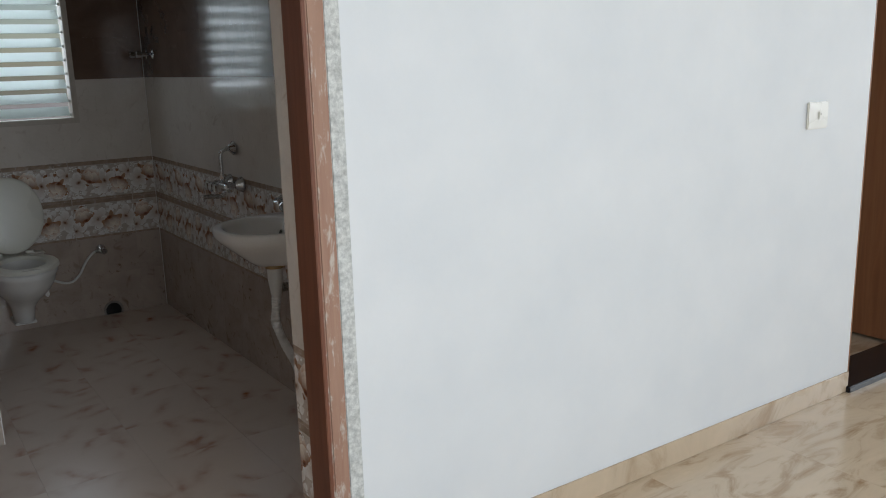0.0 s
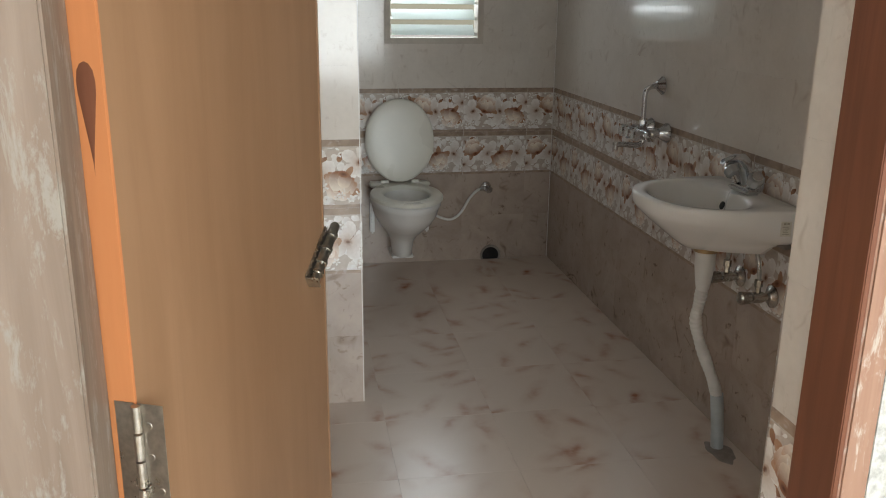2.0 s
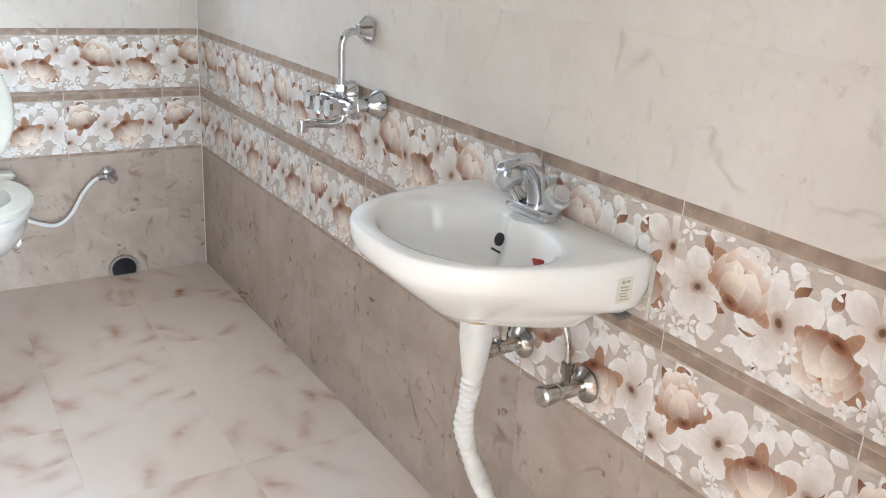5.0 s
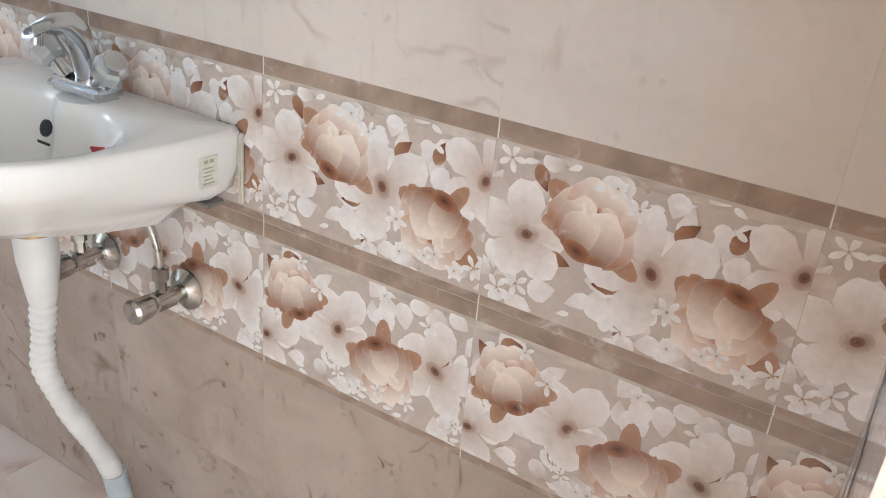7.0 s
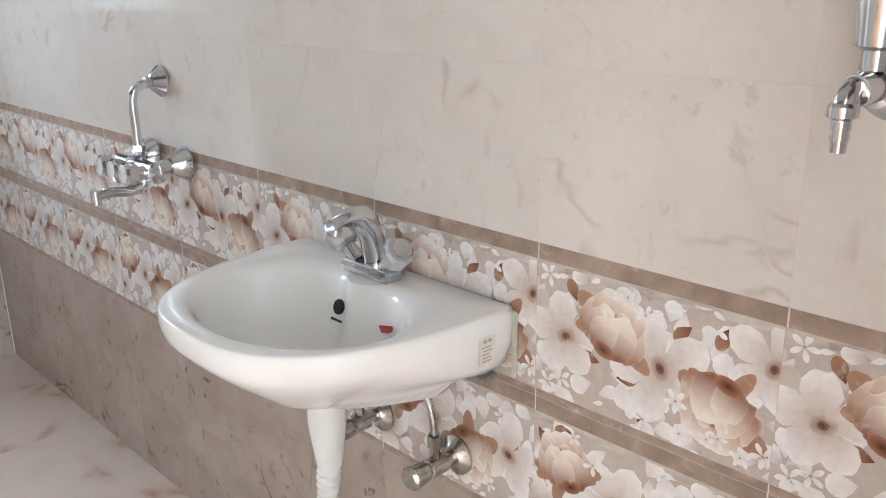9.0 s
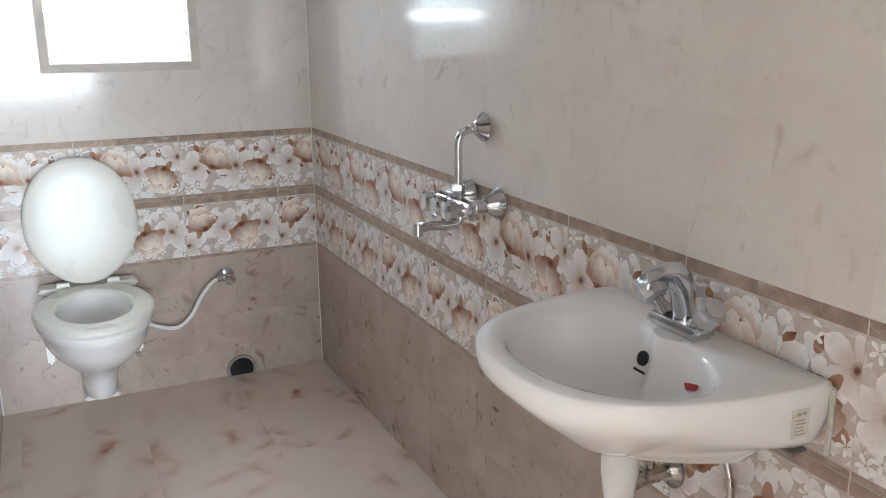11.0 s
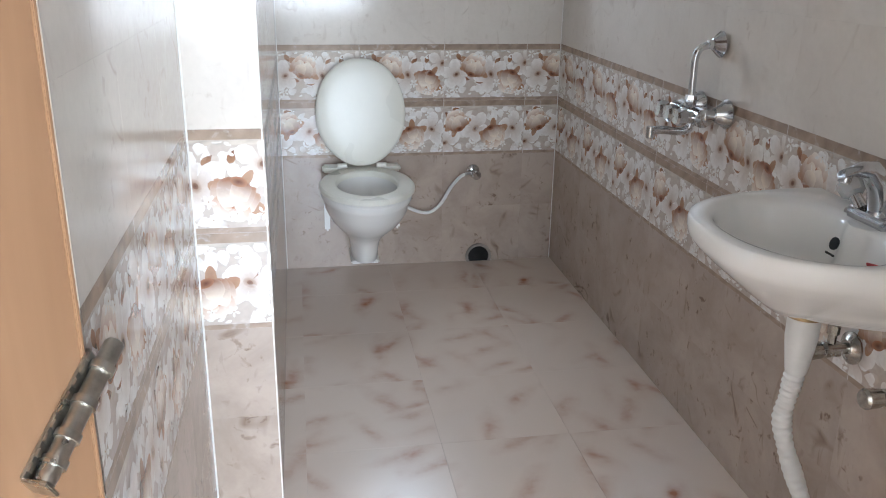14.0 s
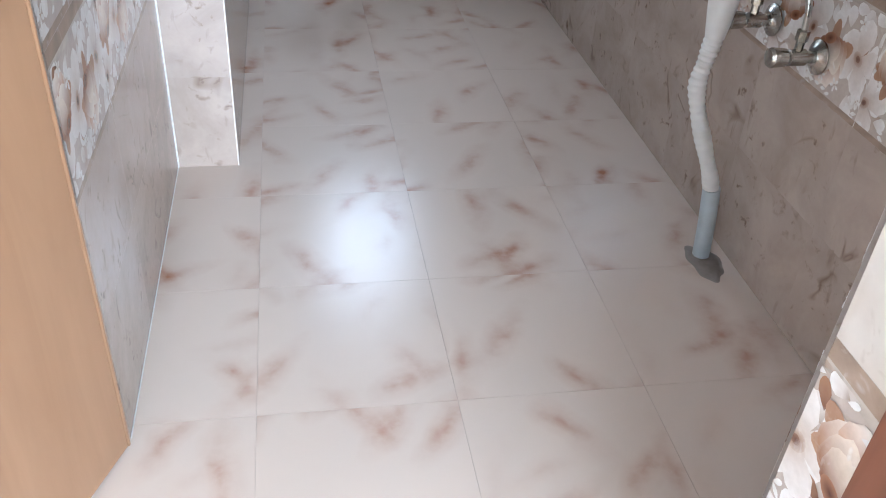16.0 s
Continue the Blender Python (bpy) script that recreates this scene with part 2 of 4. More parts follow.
def frosted(name):
    m, nt, b = mat_new(name)
    b.inputs["Base Color"].default_value = (0.80, 0.86, 0.83, 1)
    b.inputs["Roughness"].default_value = 0.35
    b.inputs["Transmission Weight"].default_value = 0.45
    b.inputs["IOR"].default_value = 1.45
    bump(nt, b, noise_of(nt, coords(nt, 3.0), 120.0, 3), 0.3, 0.002)
    return m


GLASS = frosted("frosted_louvre_glass")


# ---------------------------------------------------------------- builders
def link(name, bm, material, parent=None, label="", smooth=False, angle=None):
    me = bpy.data.meshes.new(name)
    bm.to_mesh(me)
    bm.free()
    me.materials.append(material)
    if smooth:
        for p in me.polygons:
            p.use_smooth = True
        if angle:
            me.set_sharp_from_angle(angle=radians(angle))
    ob = new(name, me)
    if parent is not None:
        ob.parent = parent
    if label:
        ob["label"] = label
    return ob


def part(name, bm, material, parent, label="", smooth=False, angle=None):
    return link(name, bm, material, parent, label, smooth, angle)


def thing(name, label, category, group="", kind=""):
    return tagged(new(name), label, category, group, kind)


def add_box(bm, lo, hi, bevel=0.0):
    c = [(a + b) / 2 for a, b in zip(lo, hi)]
    r = bmesh.ops.create_cube(bm, size=1, matrix=Matrix.Translation(c) @ Matrix.Diagonal((*[b - a for a, b in zip(lo, hi)], 1)))
    if bevel:
        es = list({e for v in r["verts"] for e in v.link_edges})
        bmesh.ops.bevel(bm, geom=es, offset=bevel, segments=2, affect='EDGES')
    return bm


def boxed(lo, hi, bevel=0.0):
    return add_box(bmesh.new(), lo, hi, bevel)


def add_rings(bm, rings, cap0=True, cap1=True):
    rows = [[bm.verts.new(p) for p in r] for r in rings]
    n = len(rows[0])
    for a, b in zip(rows, rows[1:]):
        for i in range(n):
            bm.faces.new((a[i], a[(i + 1) % n], b[(i + 1) % n], b[i]))
    if cap0:
        bm.faces.new(list(reversed(rows[0])))
    if cap1:
        bm.faces.new(rows[-1])
    bmesh.ops.recalc_face_normals(bm, faces=bm.faces[:])
    return bm


def basis(d):
    d = Vector(d).normalized()
    a = Vector((0, 0, 1)) if abs(d.z) < 0.9 else Vector((1, 0, 0))
    u = d.cross(a).normalized()
    return u, d.cross(u).normalized()


def add_turned(bm, p, d, profile, n=24):
    """A turned body along d from p; profile: (distance, radius) pairs."""
    p, d = Vector(p), Vector(d).normalized()
    u, w = basis(d)
    return add_rings(bm, [[p + d * s + (u * math.cos(2 * math.pi * i / n) + w * math.sin(2 * math.pi * i / n)) * r for i in range(n)] for s, r in profile])


def turned(p, d, profile, n=24):
    return add_turned(bmesh.new(), p, d, profile, n)


def spline(points, step=8):
    pts = [Vector(p) for p in points]
    pts = [pts[0] * 2 - pts[1]] + pts + [pts[-1] * 2 - pts[-2]]
    out = []
    for i in range(1, len(pts) - 2):
        a, b, c, d = pts[i - 1:i + 3]
        for k in range(step):
            t = k / step
            out.append(0.5 * ((2 * b) + (c - a) * t + (2 * a - 5 * b + 4 * c - d) * t * t + (3 * b - a - 3 * c + d) * t ** 3))
    return out + [pts[-2]]


def add_tube(bm, points, radius, n=14, step=8):
    pts = spline(points, step)
    rings, u = [], None
    for i, p in enumerate(pts):
        d = (pts[min(i + 1, len(pts) - 1)] - pts[max(i - 1, 0)]).normalized()
        if u is None:
            u = basis(d)[0]
        u = (u - d * u.dot(d)).normalized()
        w = d.cross(u)
        r = radius(i / (len(pts) - 1)) if callable(radius) else radius
        rings.append([p + (u * math.cos(2 * math.pi * k / n) + w * math.sin(2 * math.pi * k / n)) * r for k in range(n)])
    return add_rings(bm, rings)


def tube(points, radius, n=14, step=8):
    return add_tube(bmesh.new(), points, radius, n, step)


def structure(name, bm, material, label, category):
    return tagged(link(name, bm, material), label, category, kind="structure")


# ---------------------------------------------------------------- the shell
XP, XL, YP, YF, YO = -1.236, -1.402, -1.772, -3.42, -3.615
HB, HH = 2.62, 2.85          # ceilings of bathroom and hall
OPEN_L, OPEN_R, OPEN_H = -1.895, -0.600, 2.12
SET = 0.002                  # wall faces lie behind their tiles

structure("floor_1", boxed((-2.2, -3.55, -0.20), (0.25, 0.25, -0.002)), GROUT_DARK, "grout bed under the bathroom floor tiles", "floor")
structure("floor_2", boxed((-3.6, -8.1, -0.20), (5.2, -3.55, -0.002)), GROUT_DARK, "grout bed under the hall floor tiles", "floor")
structure("ceiling_1", boxed((-2.2, YF, HB), (0.25, 0.25, HB + 0.15)), CEIL, "plain white plastered bathroom ceiling", "ceiling")
structure("ceiling_2", boxed((-3.6, -8.1, HH), (5.2, YF, HH + 0.15)), CEIL, "plain white plastered hall ceiling", "ceiling")

wall_right = structure("wall_right", boxed((SET, YF, -0.01), (0.20, 0.16, HB)), GROUT, "basin wall with floral and marble tiles", "wall")

WX0, WX1, WZ0, WZ1 = -0.965, -0.420, 1.24, 2.04
bm = bmesh.new()
add_box(bm, (-1.40, SET, -0.01), (WX0, 0.16, HB))
add_box(bm, (WX1, SET, -0.01), (SET, 0.16, HB))
add_box(bm, (WX0, SET, -0.01), (WX1, 0.16, WZ0))
add_box(bm, (WX0, SET, WZ1), (WX1, 0.16, HB))
wall_back = structure("wall_back", bm, GROUT, "toilet wall with floral and marble tiles", "wall")

wall_jog = structure("wall_pier", boxed((-2.0, YP + SET, -0.01), (XP - SET, SET, HB)), GROUT, "projecting tiled pier beside the toilet", "wall")
wall_left = structure("wall_left", boxed((-2.0, -2.775, -0.01), (XL - SET, YP + SET, HB)), GROUT, "tiled side wall behind the open door", "wall")
structure("wall_recess", boxed((-2.2, YF, -0.01), (-2.0, YP, HB)), CREAM, "plain wall closing the recess behind the door", "wall")

bm = bmesh.new()
add_box(bm, (-3.6, YO, -0.01), (OPEN_L, YF, HH))
add_box(bm, (OPEN_L, YO, OPEN_H), (OPEN_R, YF, HH))
add_box(bm, (OPEN_R, YO, -0.01), (FAR_X, YF, HH))
add_box(bm, (FAR_X, YO, 2.12), (FAR_X + 0.9, YF, HH))
add_box(bm, (FAR_X + 0.9, YO, -0.01), (5.2, YF, HH))
wall_front = structure("wall_front", bm, WHITE, "white painted hall wall with slight scuffs", "wall")

# hall shell; the wall behind has one wide window, unseen and added to admit light
structure("wall_west", boxed((-3.8, -8.1, -0.01), (-3.6, YF, HH)), WHITE, "white painted hall side wall", "wall")
# the opening in this wall is made up for the side fill lamp
bm = bmesh.new()
add_box(bm, (5.2, -8.1, -0.01), (5.4, -6.5, HH))
add_box(bm, (5.2, -4.7, -0.01), (5.4, YF, HH))
add_box(bm, (5.2, -6.5, -0.01), (5.4, -4.7, 0.9))
add_box(bm, (5.2, -6.5, 2.3), (5.4, -4.7, HH))
structure("wall_east", bm, WHITE, "white painted hall end wall with an added opening for fill light", "wall")
bm = bmesh.new()
add_box(bm, (-3.8, -8.3, -0.01), (-1.8, -8.1, HH))
add_box(bm, (0.8, -8.3, -0.01), (5.4, -8.1, HH))
add_box(bm, (-1.8, -8.3, -0.01), (0.8, -8.1, 0.65))
add_box(bm, (-1.8, -8.3, 2.45), (0.8, -8.1, HH))
structure("wall_south", bm, WHITE, "white painted hall wall with an assumed, unseen wide window", "wall")
# room beyond the far doorway
bm = bmesh.new()
add_box(bm, (FAR_X - 0.6, -1.4, -0.01), (FAR_X + 1.6, -1.2, HH))
add_box(bm, (FAR_X + 1.6, YF, -0.01), (FAR_X + 1.8, -1.2, HH))
add_box(bm, (FAR_X - 0.8, YF, -0.01), (FAR_X - 0.6, -1.2, HH))
add_box(bm, (FAR_X - 0.8, YF, HH), (FAR_X + 1.8, -1.2, HH + 0.1))
structure("wall_far", bm, WHITE, "white walls of the room beyond the far doorway", "wall")
structure("floor_3", boxed((FAR_X - 0.8, YF, -0.2), (FAR_X + 1.8, -1.2, -0.001)), FLOOR_HALL, "beige stone floor of the room beyond", "floor")
structure("ground", boxed((-60, -60, -0.6), (60, 60, -0.45)), CEMENT, "bare ground outside the house", "ground")

# ---------------------------------------------------------------- doorway and door
door_1 = tagged(new("door_1"), "worn red-brown wooden door frame with an open flush door", "door", kind="structure")
FR = -0.512                   # outer edge of the frame's face beside the white wall
bm = boxed((OPEN_R + 0.002, YO - 0.012, 0), (FR - 0.035, YO + 0.108, OPEN_H), 0.004)
part("frame_post", bm, WOOD_FACE, door_1, "worn paint-flecked red-brown wooden post", True, 30)
part("frame_stop", boxed((OPEN_R - 0.010, YO - 0.010, 0), (OPEN_R + 0.0015, YO + 0.109, OPEN_H), 0.002), WOOD_JAMB, door_1, "dark red-brown inner jamb")
bm = boxed((FR - 0.034, YO - 0.006, 0), (FR + 0.012, YO + 0.004, OPEN_H + 0.05), 0.003)
part("plaster_strip", bm, PLASTER, door_1, "rough white plaster along the frame")
part("frame_post", boxed((OPEN_L + 0.015, YO - 0.012, 0), (OPEN_L + 0.155, YO + 0.108, OPEN_H), 0.004), WOOD_OLD, door_1, "greyish worn wooden post by the hinges", True, 30)
part("plaster_strip", boxed((OPEN_L - 0.05, YO - 0.006, 0), (OPEN_L + 0.0145, YO + 0.004, OPEN_H + 0.05), 0.003), PLASTER, door_1)
part("frame_head", boxed((OPEN_L + 0.156, YO - 0.012, OPEN_H - 0.085), (OPEN_R - 0.011, YO + 0.108, OPEN_H - 0.001), 0.004), WOOD_FACE, door_1)

# leaf, hung on the far post and swung into the bathroom
HX, HY = -1.70, -3.525
EX, EY = -1.396, -2.80
LEAF = math.hypot(EX - HX, EY - HY)
TURN = math.atan2(EY - HY, EX - HX)
leaf_m = Matrix.Translation((HX, HY, 0)) @ Matrix.Rotation(TURN, 4, 'Z')
leaf = part("leaf", boxed((0.0065, 0.002, 0.012), (LEAF - 0.0065, 0.048, 2.03), 0.0015), WOOD_DOOR, door_1, "smooth orange-brown flush door leaf")
leaf.matrix_local = leaf_m
part("edge_lipping", boxed((0.0, 0, 0.012), (0.006, 0.050, 2.03), 0.001), WOOD_LIP, leaf, "raw orange wooden edge")
part("edge_lipping", boxed((LEAF - 0.006, 0, 0.012), (LEAF, 0.050, 2.03), 0.001), WOOD_DOOR, leaf)
bm = bmesh.new()
add_rings(bm, [[Vector((-x, 0.026 + q * 0.011 * math.cos(2 * math.pi * i / 20) + 0.006 * math.sin(4 * math.pi * i / 20) * q, 1.32 + q * 0.062 * math.sin(2 * math.pi * i / 20) * (1.5 if i > 10 else 1.0))) for i in range(20)] for x, q in ((0.0002, 1.0), (0.0005, 0.8))])
part("knot", bm, WOOD_JAMB, leaf, "long dark knot in the raw edge")


def hinge(z):
    bm = bmesh.new()
    h = 0.115
    add_box(bm, (-0.0015, 0.002, z - h), (-0.0002, 0.034, z + h), 0.0004)
    for k in range(5):
        add_turned(bm, (-0.006, -0.004, z - h + k * 2 * h / 5 + 0.002), (0, 0, 1), [(0, 0.007), (2 * h / 5 - 0.004, 0.007)], 12)
    add_box(bm, (-0.0012, -0.045, z - h), (0.0, -0.003, z + h), 0.0004)
    for dz in (-0.08, -0.028, 0.028, 0.08):
        add_turned(bm, (-0.0012, -0.026 + 0.006 * (1 if dz > 0 else -1), z + dz), (-1, 0, 0), [(0, 0.006), (0.0012, 0.005)], 12)
    part("hinge", bm, STEEL, leaf, "dull steel butt hinge with screws", True, 30)


hinge(0.775)
hinge(1.75)

# sliding bolt on the leaf's room side, fixed slightly askew
bolt_m = Matrix.Translation((0.672, 0, 0.862)) @ Matrix.Rotation(radians(-33), 4, 'Y')
BL = 0.165
bm = boxed((0, -0.003, -0.018), (BL - 0.012, 0.0012, 0.018), 0.001)
for k in range(9):
    add_box(bm, (0.008 + k * 0.0165, -0.006, 0.011), (0.017 + k * 0.0165, -0.003, 0.018), 0.0006)
bolt = part("bolt", bm, STEEL, leaf, "dull steel sliding door bolt")
bolt.matrix_local = bolt_m
bm = turned((0.002, -0.016, 0), (1, 0, 0), [(0, 0.009), (0.002, 0.0115), (BL + 0.004, 0.0115), (BL + 0.008, 0.009)], 16)
for x in (0.022, 0.052, 0.092, BL - 0.03):
    add_turned(bm, (x, -0.016, 0), (1, 0, 0), [(0, 0.0145), (0.009, 0.0145)], 16)
add_box(bm, (-0.003, -0.030, -0.016), (0.0015, 0.0012, 0.016), 0.002)
rod = part("bolt_rod", bm, STEEL, leaf, "", True, 35)
rod.matrix_local = bolt_m

# tiled return of the doorway, bathroom side
RET0, RET1 = YO + 0.111, YF

# ---------------------------------------------------------------- far doorway in the hall wall
far_frame = tagged(new("door_2"), "varnished brown wooden door frame at the hall's end", "door", kind="structure")
part("frame_post", boxed((FAR_X + 0.001, YO + 0.02, 0.0), (FAR_X + 0.05, YO + 0.15, 2.12), 0.004), WOOD_FAR, far_frame)
part("frame_post", boxed((FAR_X + 0.80, YO + 0.02, 0.0), (FAR_X + 0.899, YO + 0.15, 2.12), 0.004), WOOD_FAR, far_frame)
part("frame_head", boxed((FAR_X + 0.051, YO + 0.02, 2.04), (FAR_X + 0.799, YO + 0.15, 2.119), 0.004), WOOD_FAR, far_frame)
part("leaf", boxed((FAR_X + 0.765, YO + 0.152, 0.02), (FAR_X + 0.798, YO + 0.95, 2.02), 0.002), WOOD_FAR, far_frame, "open brown wooden door leaf")
structure("threshold", boxed((FAR_X - 0.02, YO - 0.03, -0.011), (FAR_X + 0.92, YF + 0.01, 0.028), 0.004), GRANITE, "polished black granite door threshold", "threshold")

baseboard = structure("baseboard", boxed((FR + 0.013, YO - 0.010, 0.0), (FAR_X - 0.003, YO - 0.0005, 0.095), 0.002), FLOOR_HALL, "beige stone skirting along the white wall", "skirting")


def wall_switch(x, z):
    t = thing("wall_switch", "small cream plastic bell switch on the white wall", "switch")
    part("plate", boxed((x - 0.07, YO - 0.011, z - 0.055), (x + 0.07, YO, z + 0.055), 0.004), SWITCH, t, "", True, 30)
    part("rocker", boxed((x - 0.004, YO - 0.016, z - 0.018), (x + 0.022, YO - 0.0105, z + 0.018), 0.003), SWITCH, t)
    part("lamp", turned((x + 0.009, YO - 0.016, z + 0.005), (0, -1, 0), [(0, 0.004), (0.001, 0.003)], 12), INKM, t)


wall_switch(1.665, 1.29)

# ---------------------------------------------------------------- louvred window
window_1 = tagged(new("window_1"), "louvred window with frosted glass blades and painted frame", "window", kind="structure")
fw = 0.032
for lo, hi in (((WX0, -0.014, WZ0), (WX0 + fw, 0.10, WZ1)), ((WX1 - fw, -0.014, WZ0), (WX1, 0.10, WZ1)),
               ((WX0 + fw, -0.014, WZ0), (WX1 - fw, 0.10, WZ0 + fw)), ((WX0 + fw, -0.014, WZ1 - fw), (WX1 - fw, 0.10, WZ1))):
    part("window_frame", boxed(lo, hi, 0.003), FRAME_WIN, window_1)
blade_n = 9
pitch = (WZ1 - WZ0 - 2 * fw) / blade_n
for k in range(blade_n):
    bm = boxed((WX0 + fw + 0.012, -0.0025, -0.037), (WX1 - fw - 0.012, 0.0025, 0.037), 0.001)
    ob = part("pane", bm, GLASS, window_1, "tilted frosted glass blade")
    ob.matrix_local = Matrix.Translation((0, 0.045, WZ0 + fw + pitch * (k + 0.5))) @ Matrix.Rotation(radians(-44), 4, 'X')
    ob.visible_shadow = False
    for sx in (WX0 + fw, WX1 - fw):
        bm = boxed((sx - 0.011, 0.02, WZ0 + fw + pitch * (k + 0.5) - 0.03), (sx + 0.011, 0.07, WZ0 + fw + pitch * (k + 0.5) - 0.012), 0.002)
        part("blade_clip", bm, STEEL, window_1)

# ---------------------------------------------------------------- toilet
def oval(cx, y0, y1, rx, z, n=48, egg=0.0):
    cy, ry = (y0 + y1) / 2, (y1 - y0) / 2
    out = []
    for i in range(n):
        a = 2 * math.pi * i / n
        c, s = math.cos(a), math.sin(a)
        out.append(Vector((cx + rx * c * (1 + egg * s), cy + ry * s, z)))
    return out


TX = -0.895


def toilet():
    t = thing("toilet", "white ceramic wall-hung toilet with raised ivory lid", "toilet")
    bm = bmesh.new()
    rows = [(-0.26, -0.05, 0.052, 0.104), (-0.275, -0.04, 0.058, 0.110), (-0.29, -0.03, 0.060, 0.15), (-0.32, -0.02, 0.068, 0.20), (-0.37, -0.014, 0.088, 0.24),
            (-0.46, -0.012, 0.118, 0.285), (-0.55, -0.012, 0.150, 0.335), (-0.61, -0.012, 0.170, 0.385), (-0.635, -0.012, 0.180, 0.43),
            (-0.645, -0.012, 0.186, 0.440), (-0.648, -0.012, 0.188, 0.463), (-0.640, -0.02, 0.182, 0.470)]
    rings = [oval(TX, a, b, r, z) for a, b, r, z in rows]
    rings += [oval(TX, -0.585, -0.16, 0.125, 0.470), oval(TX, -0.58, -0.165, 0.120, 0.455), oval(TX, -0.55, -0.19, 0.105, 0.38), oval(TX, -0.48, -0.24, 0.06, 0.30), oval(TX, -0.42, -0.30, 0.03, 0.285)]
    part("bowl", add_rings(bm, rings), CERAMIC, t, "", True, 50)
    part("foot_plate", boxed((TX - 0.062, -0.22, 0.088), (TX + 0.062, -0.02, 0.1025), 0.006), CERAMIC, t, "", True, 30)
    bm = bmesh.new()
    o0, i0 = (-0.645, -0.105, 0.191), (-0.575, -0.195, 0.122)
    prof = [(o0, 0.473, 0), (o0, 0.487, 0), (o0, 0.494, 0.006), (i0, 0.496, -0.006), (i0, 0.489, 0.0), (i0, 0.473, 0)]
    rings = [oval(TX, a + e, b - e, r - e, z, 56) for (a, b, r), z, e in prof]
    add_rings(bm, rings + [rings[0]], False, False)
    part("seat", bm, SEATP, t, "ivory plastic seat ring", True, 40)
    bm = bmesh.new()
    add_box(bm, (TX - 0.17, -0.115, 0.470), (TX + 0.17, -0.03, 0.492), 0.008)
    part("hinge_bar", bm, SEATP, t, "", True, 30)
    for sx in (-0.085, 0.085):
        part("lid_hinge", turned((TX + sx - 0.022, -0.105, 0.500), (1, 0, 0), [(0, 0.009), (0.002, 0.011), (0.042, 0.011), (0.044, 0.009)], 16), SEATP, t)
    bm = bmesh.new()
    n = 60

    def lid_ring(grow, off):
        out = []
        for i in range(n):
            a = 2 * math.pi * i / n
            c, s = math.cos(a), math.sin(a)
            wide = 0.191 * (1.0 - 0.20 * max(0.0, -s) ** 1.5)
            x = (abs(c) ** 0.92) * math.copysign(1, c) * (wide + grow)
            z = 0.725 + (0.225 + grow) * (s if s > 0 else math.copysign(abs(s) ** 0.8, s))
            out.append(Vector((TX + x, off - 0.115 + (z - 0.49) * 0.12, z)))
        return out
    rings = [lid_ring(-0.19 * 0.5, 0.012), lid_ring(-0.012, 0.012), lid_ring(-0.002, 0.008), lid_ring(0.0, 0.0), lid_ring(-0.003, -0.008), lid_ring(-0.016, -0.0115), lid_ring(-0.06, -0.015), lid_ring(-0.15, -0.016)]
    part("lid", add_rings(bm, rings), SEATP, t, "raised oval ivory plastic lid", True, 60)
    for sx in (-1, 1):
        part("side_bracket", boxed((TX + sx * 0.155 - 0.012, -0.09, 0.20), (TX + sx * 0.155 + 0.012, -0.004, 0.40), 0.008), CERAMIC, t, "", True, 30)


toilet()


def stop_cock(name, label, p, d, knob_len, material=CHROME):
    """A short wall tap: flange, body and round knob."""
    t = thing(name, label, "valve")
    part("flange", turned(p, d, [(0, 0.030), (0.004, 0.029), (0.014, 0.014)], 24), material, t, "", True, 40)
    d = Vector(d)
    part("body", turned(Vector(p) + d * 0.012, d, [(0, 0.011), (0.03, 0.011), (0.032, 0.015), (0.05, 0.015), (0.052, 0.011)], 20), material, t, "", True, 35)
    part("knob", turned(Vector(p) + d * 0.064, d, [(0, 0.012), (0.004, 0.019), (knob_len, 0.021), (knob_len + 0.006, 0.016), (knob_len + 0.007, 0.004)], 20), material, t, "", True, 35)
    return t


jet = stop_cock("angle_valve", "chrome angle valve for the toilet's water hose", (-0.384, -0.006, 0.437), (0, -1, 0), 0.022)
part("hose", tube([(-0.384, -0.05, 0.437), (-0.44, -0.055, 0.43), (-0.49, -0.055, 0.38), (-0.54, -0.058, 0.30), (-0.60, -0.060, 0.262), (-0.68, -0.060, 0.285), (-0.74, -0.07, 0.335)], 0.0075, 12), PVC, jet, "white flexible hose", True)
part("hose_nut", turned((-0.405, -0.051, 0.436), (-1, 0, -0.1), [(0, 0.012), (0.025, 0.012), (0.027, 0.009)], 6), CHROME, jet)

drain = thing("drain_hole", "round dark wall drain with a tiled-in rim", "drain")
part("rim", add_rings(bmesh.new(), [[Vector((-0.348 + r * math.cos(2 * math.pi * i / 32), y, 0.024 + r * math.sin(2 * math.pi * i / 32))) for i in range(32)] for r, y in ((0.062, -0.006), (0.060, -0.014), (0.050, -0.014), (0.048, -0.007))], False, False), CEMENT, drain, "", True, 40)
# no hollow here: a thin black disc paints the drain's inner shade
part("cavity", turned((-0.348, -0.0065, 0.024), (0, -1, 0), [(0, 0.049), (0.0015, 0.049)], 32), BLACK, drain)

stop_cock("concealed_valve", "round chrome valve knob on the brown tiles", (-1.05, -0.006, 1.585), (0, -1, 0), 0.03)
stop_cock("concealed_valve", "round chrome valve knob on the brown tiles", (-0.006, -0.10, 1.64), (-1, 0, 0), 0.03)
stop_cock("concealed_valve", "round chrome valve knob on the brown tiles", (-0.006, -0.24, 1.64), (-1, 0, 0), 0.03)

# ---------------------------------------------------------------- basin
BY = -2.285


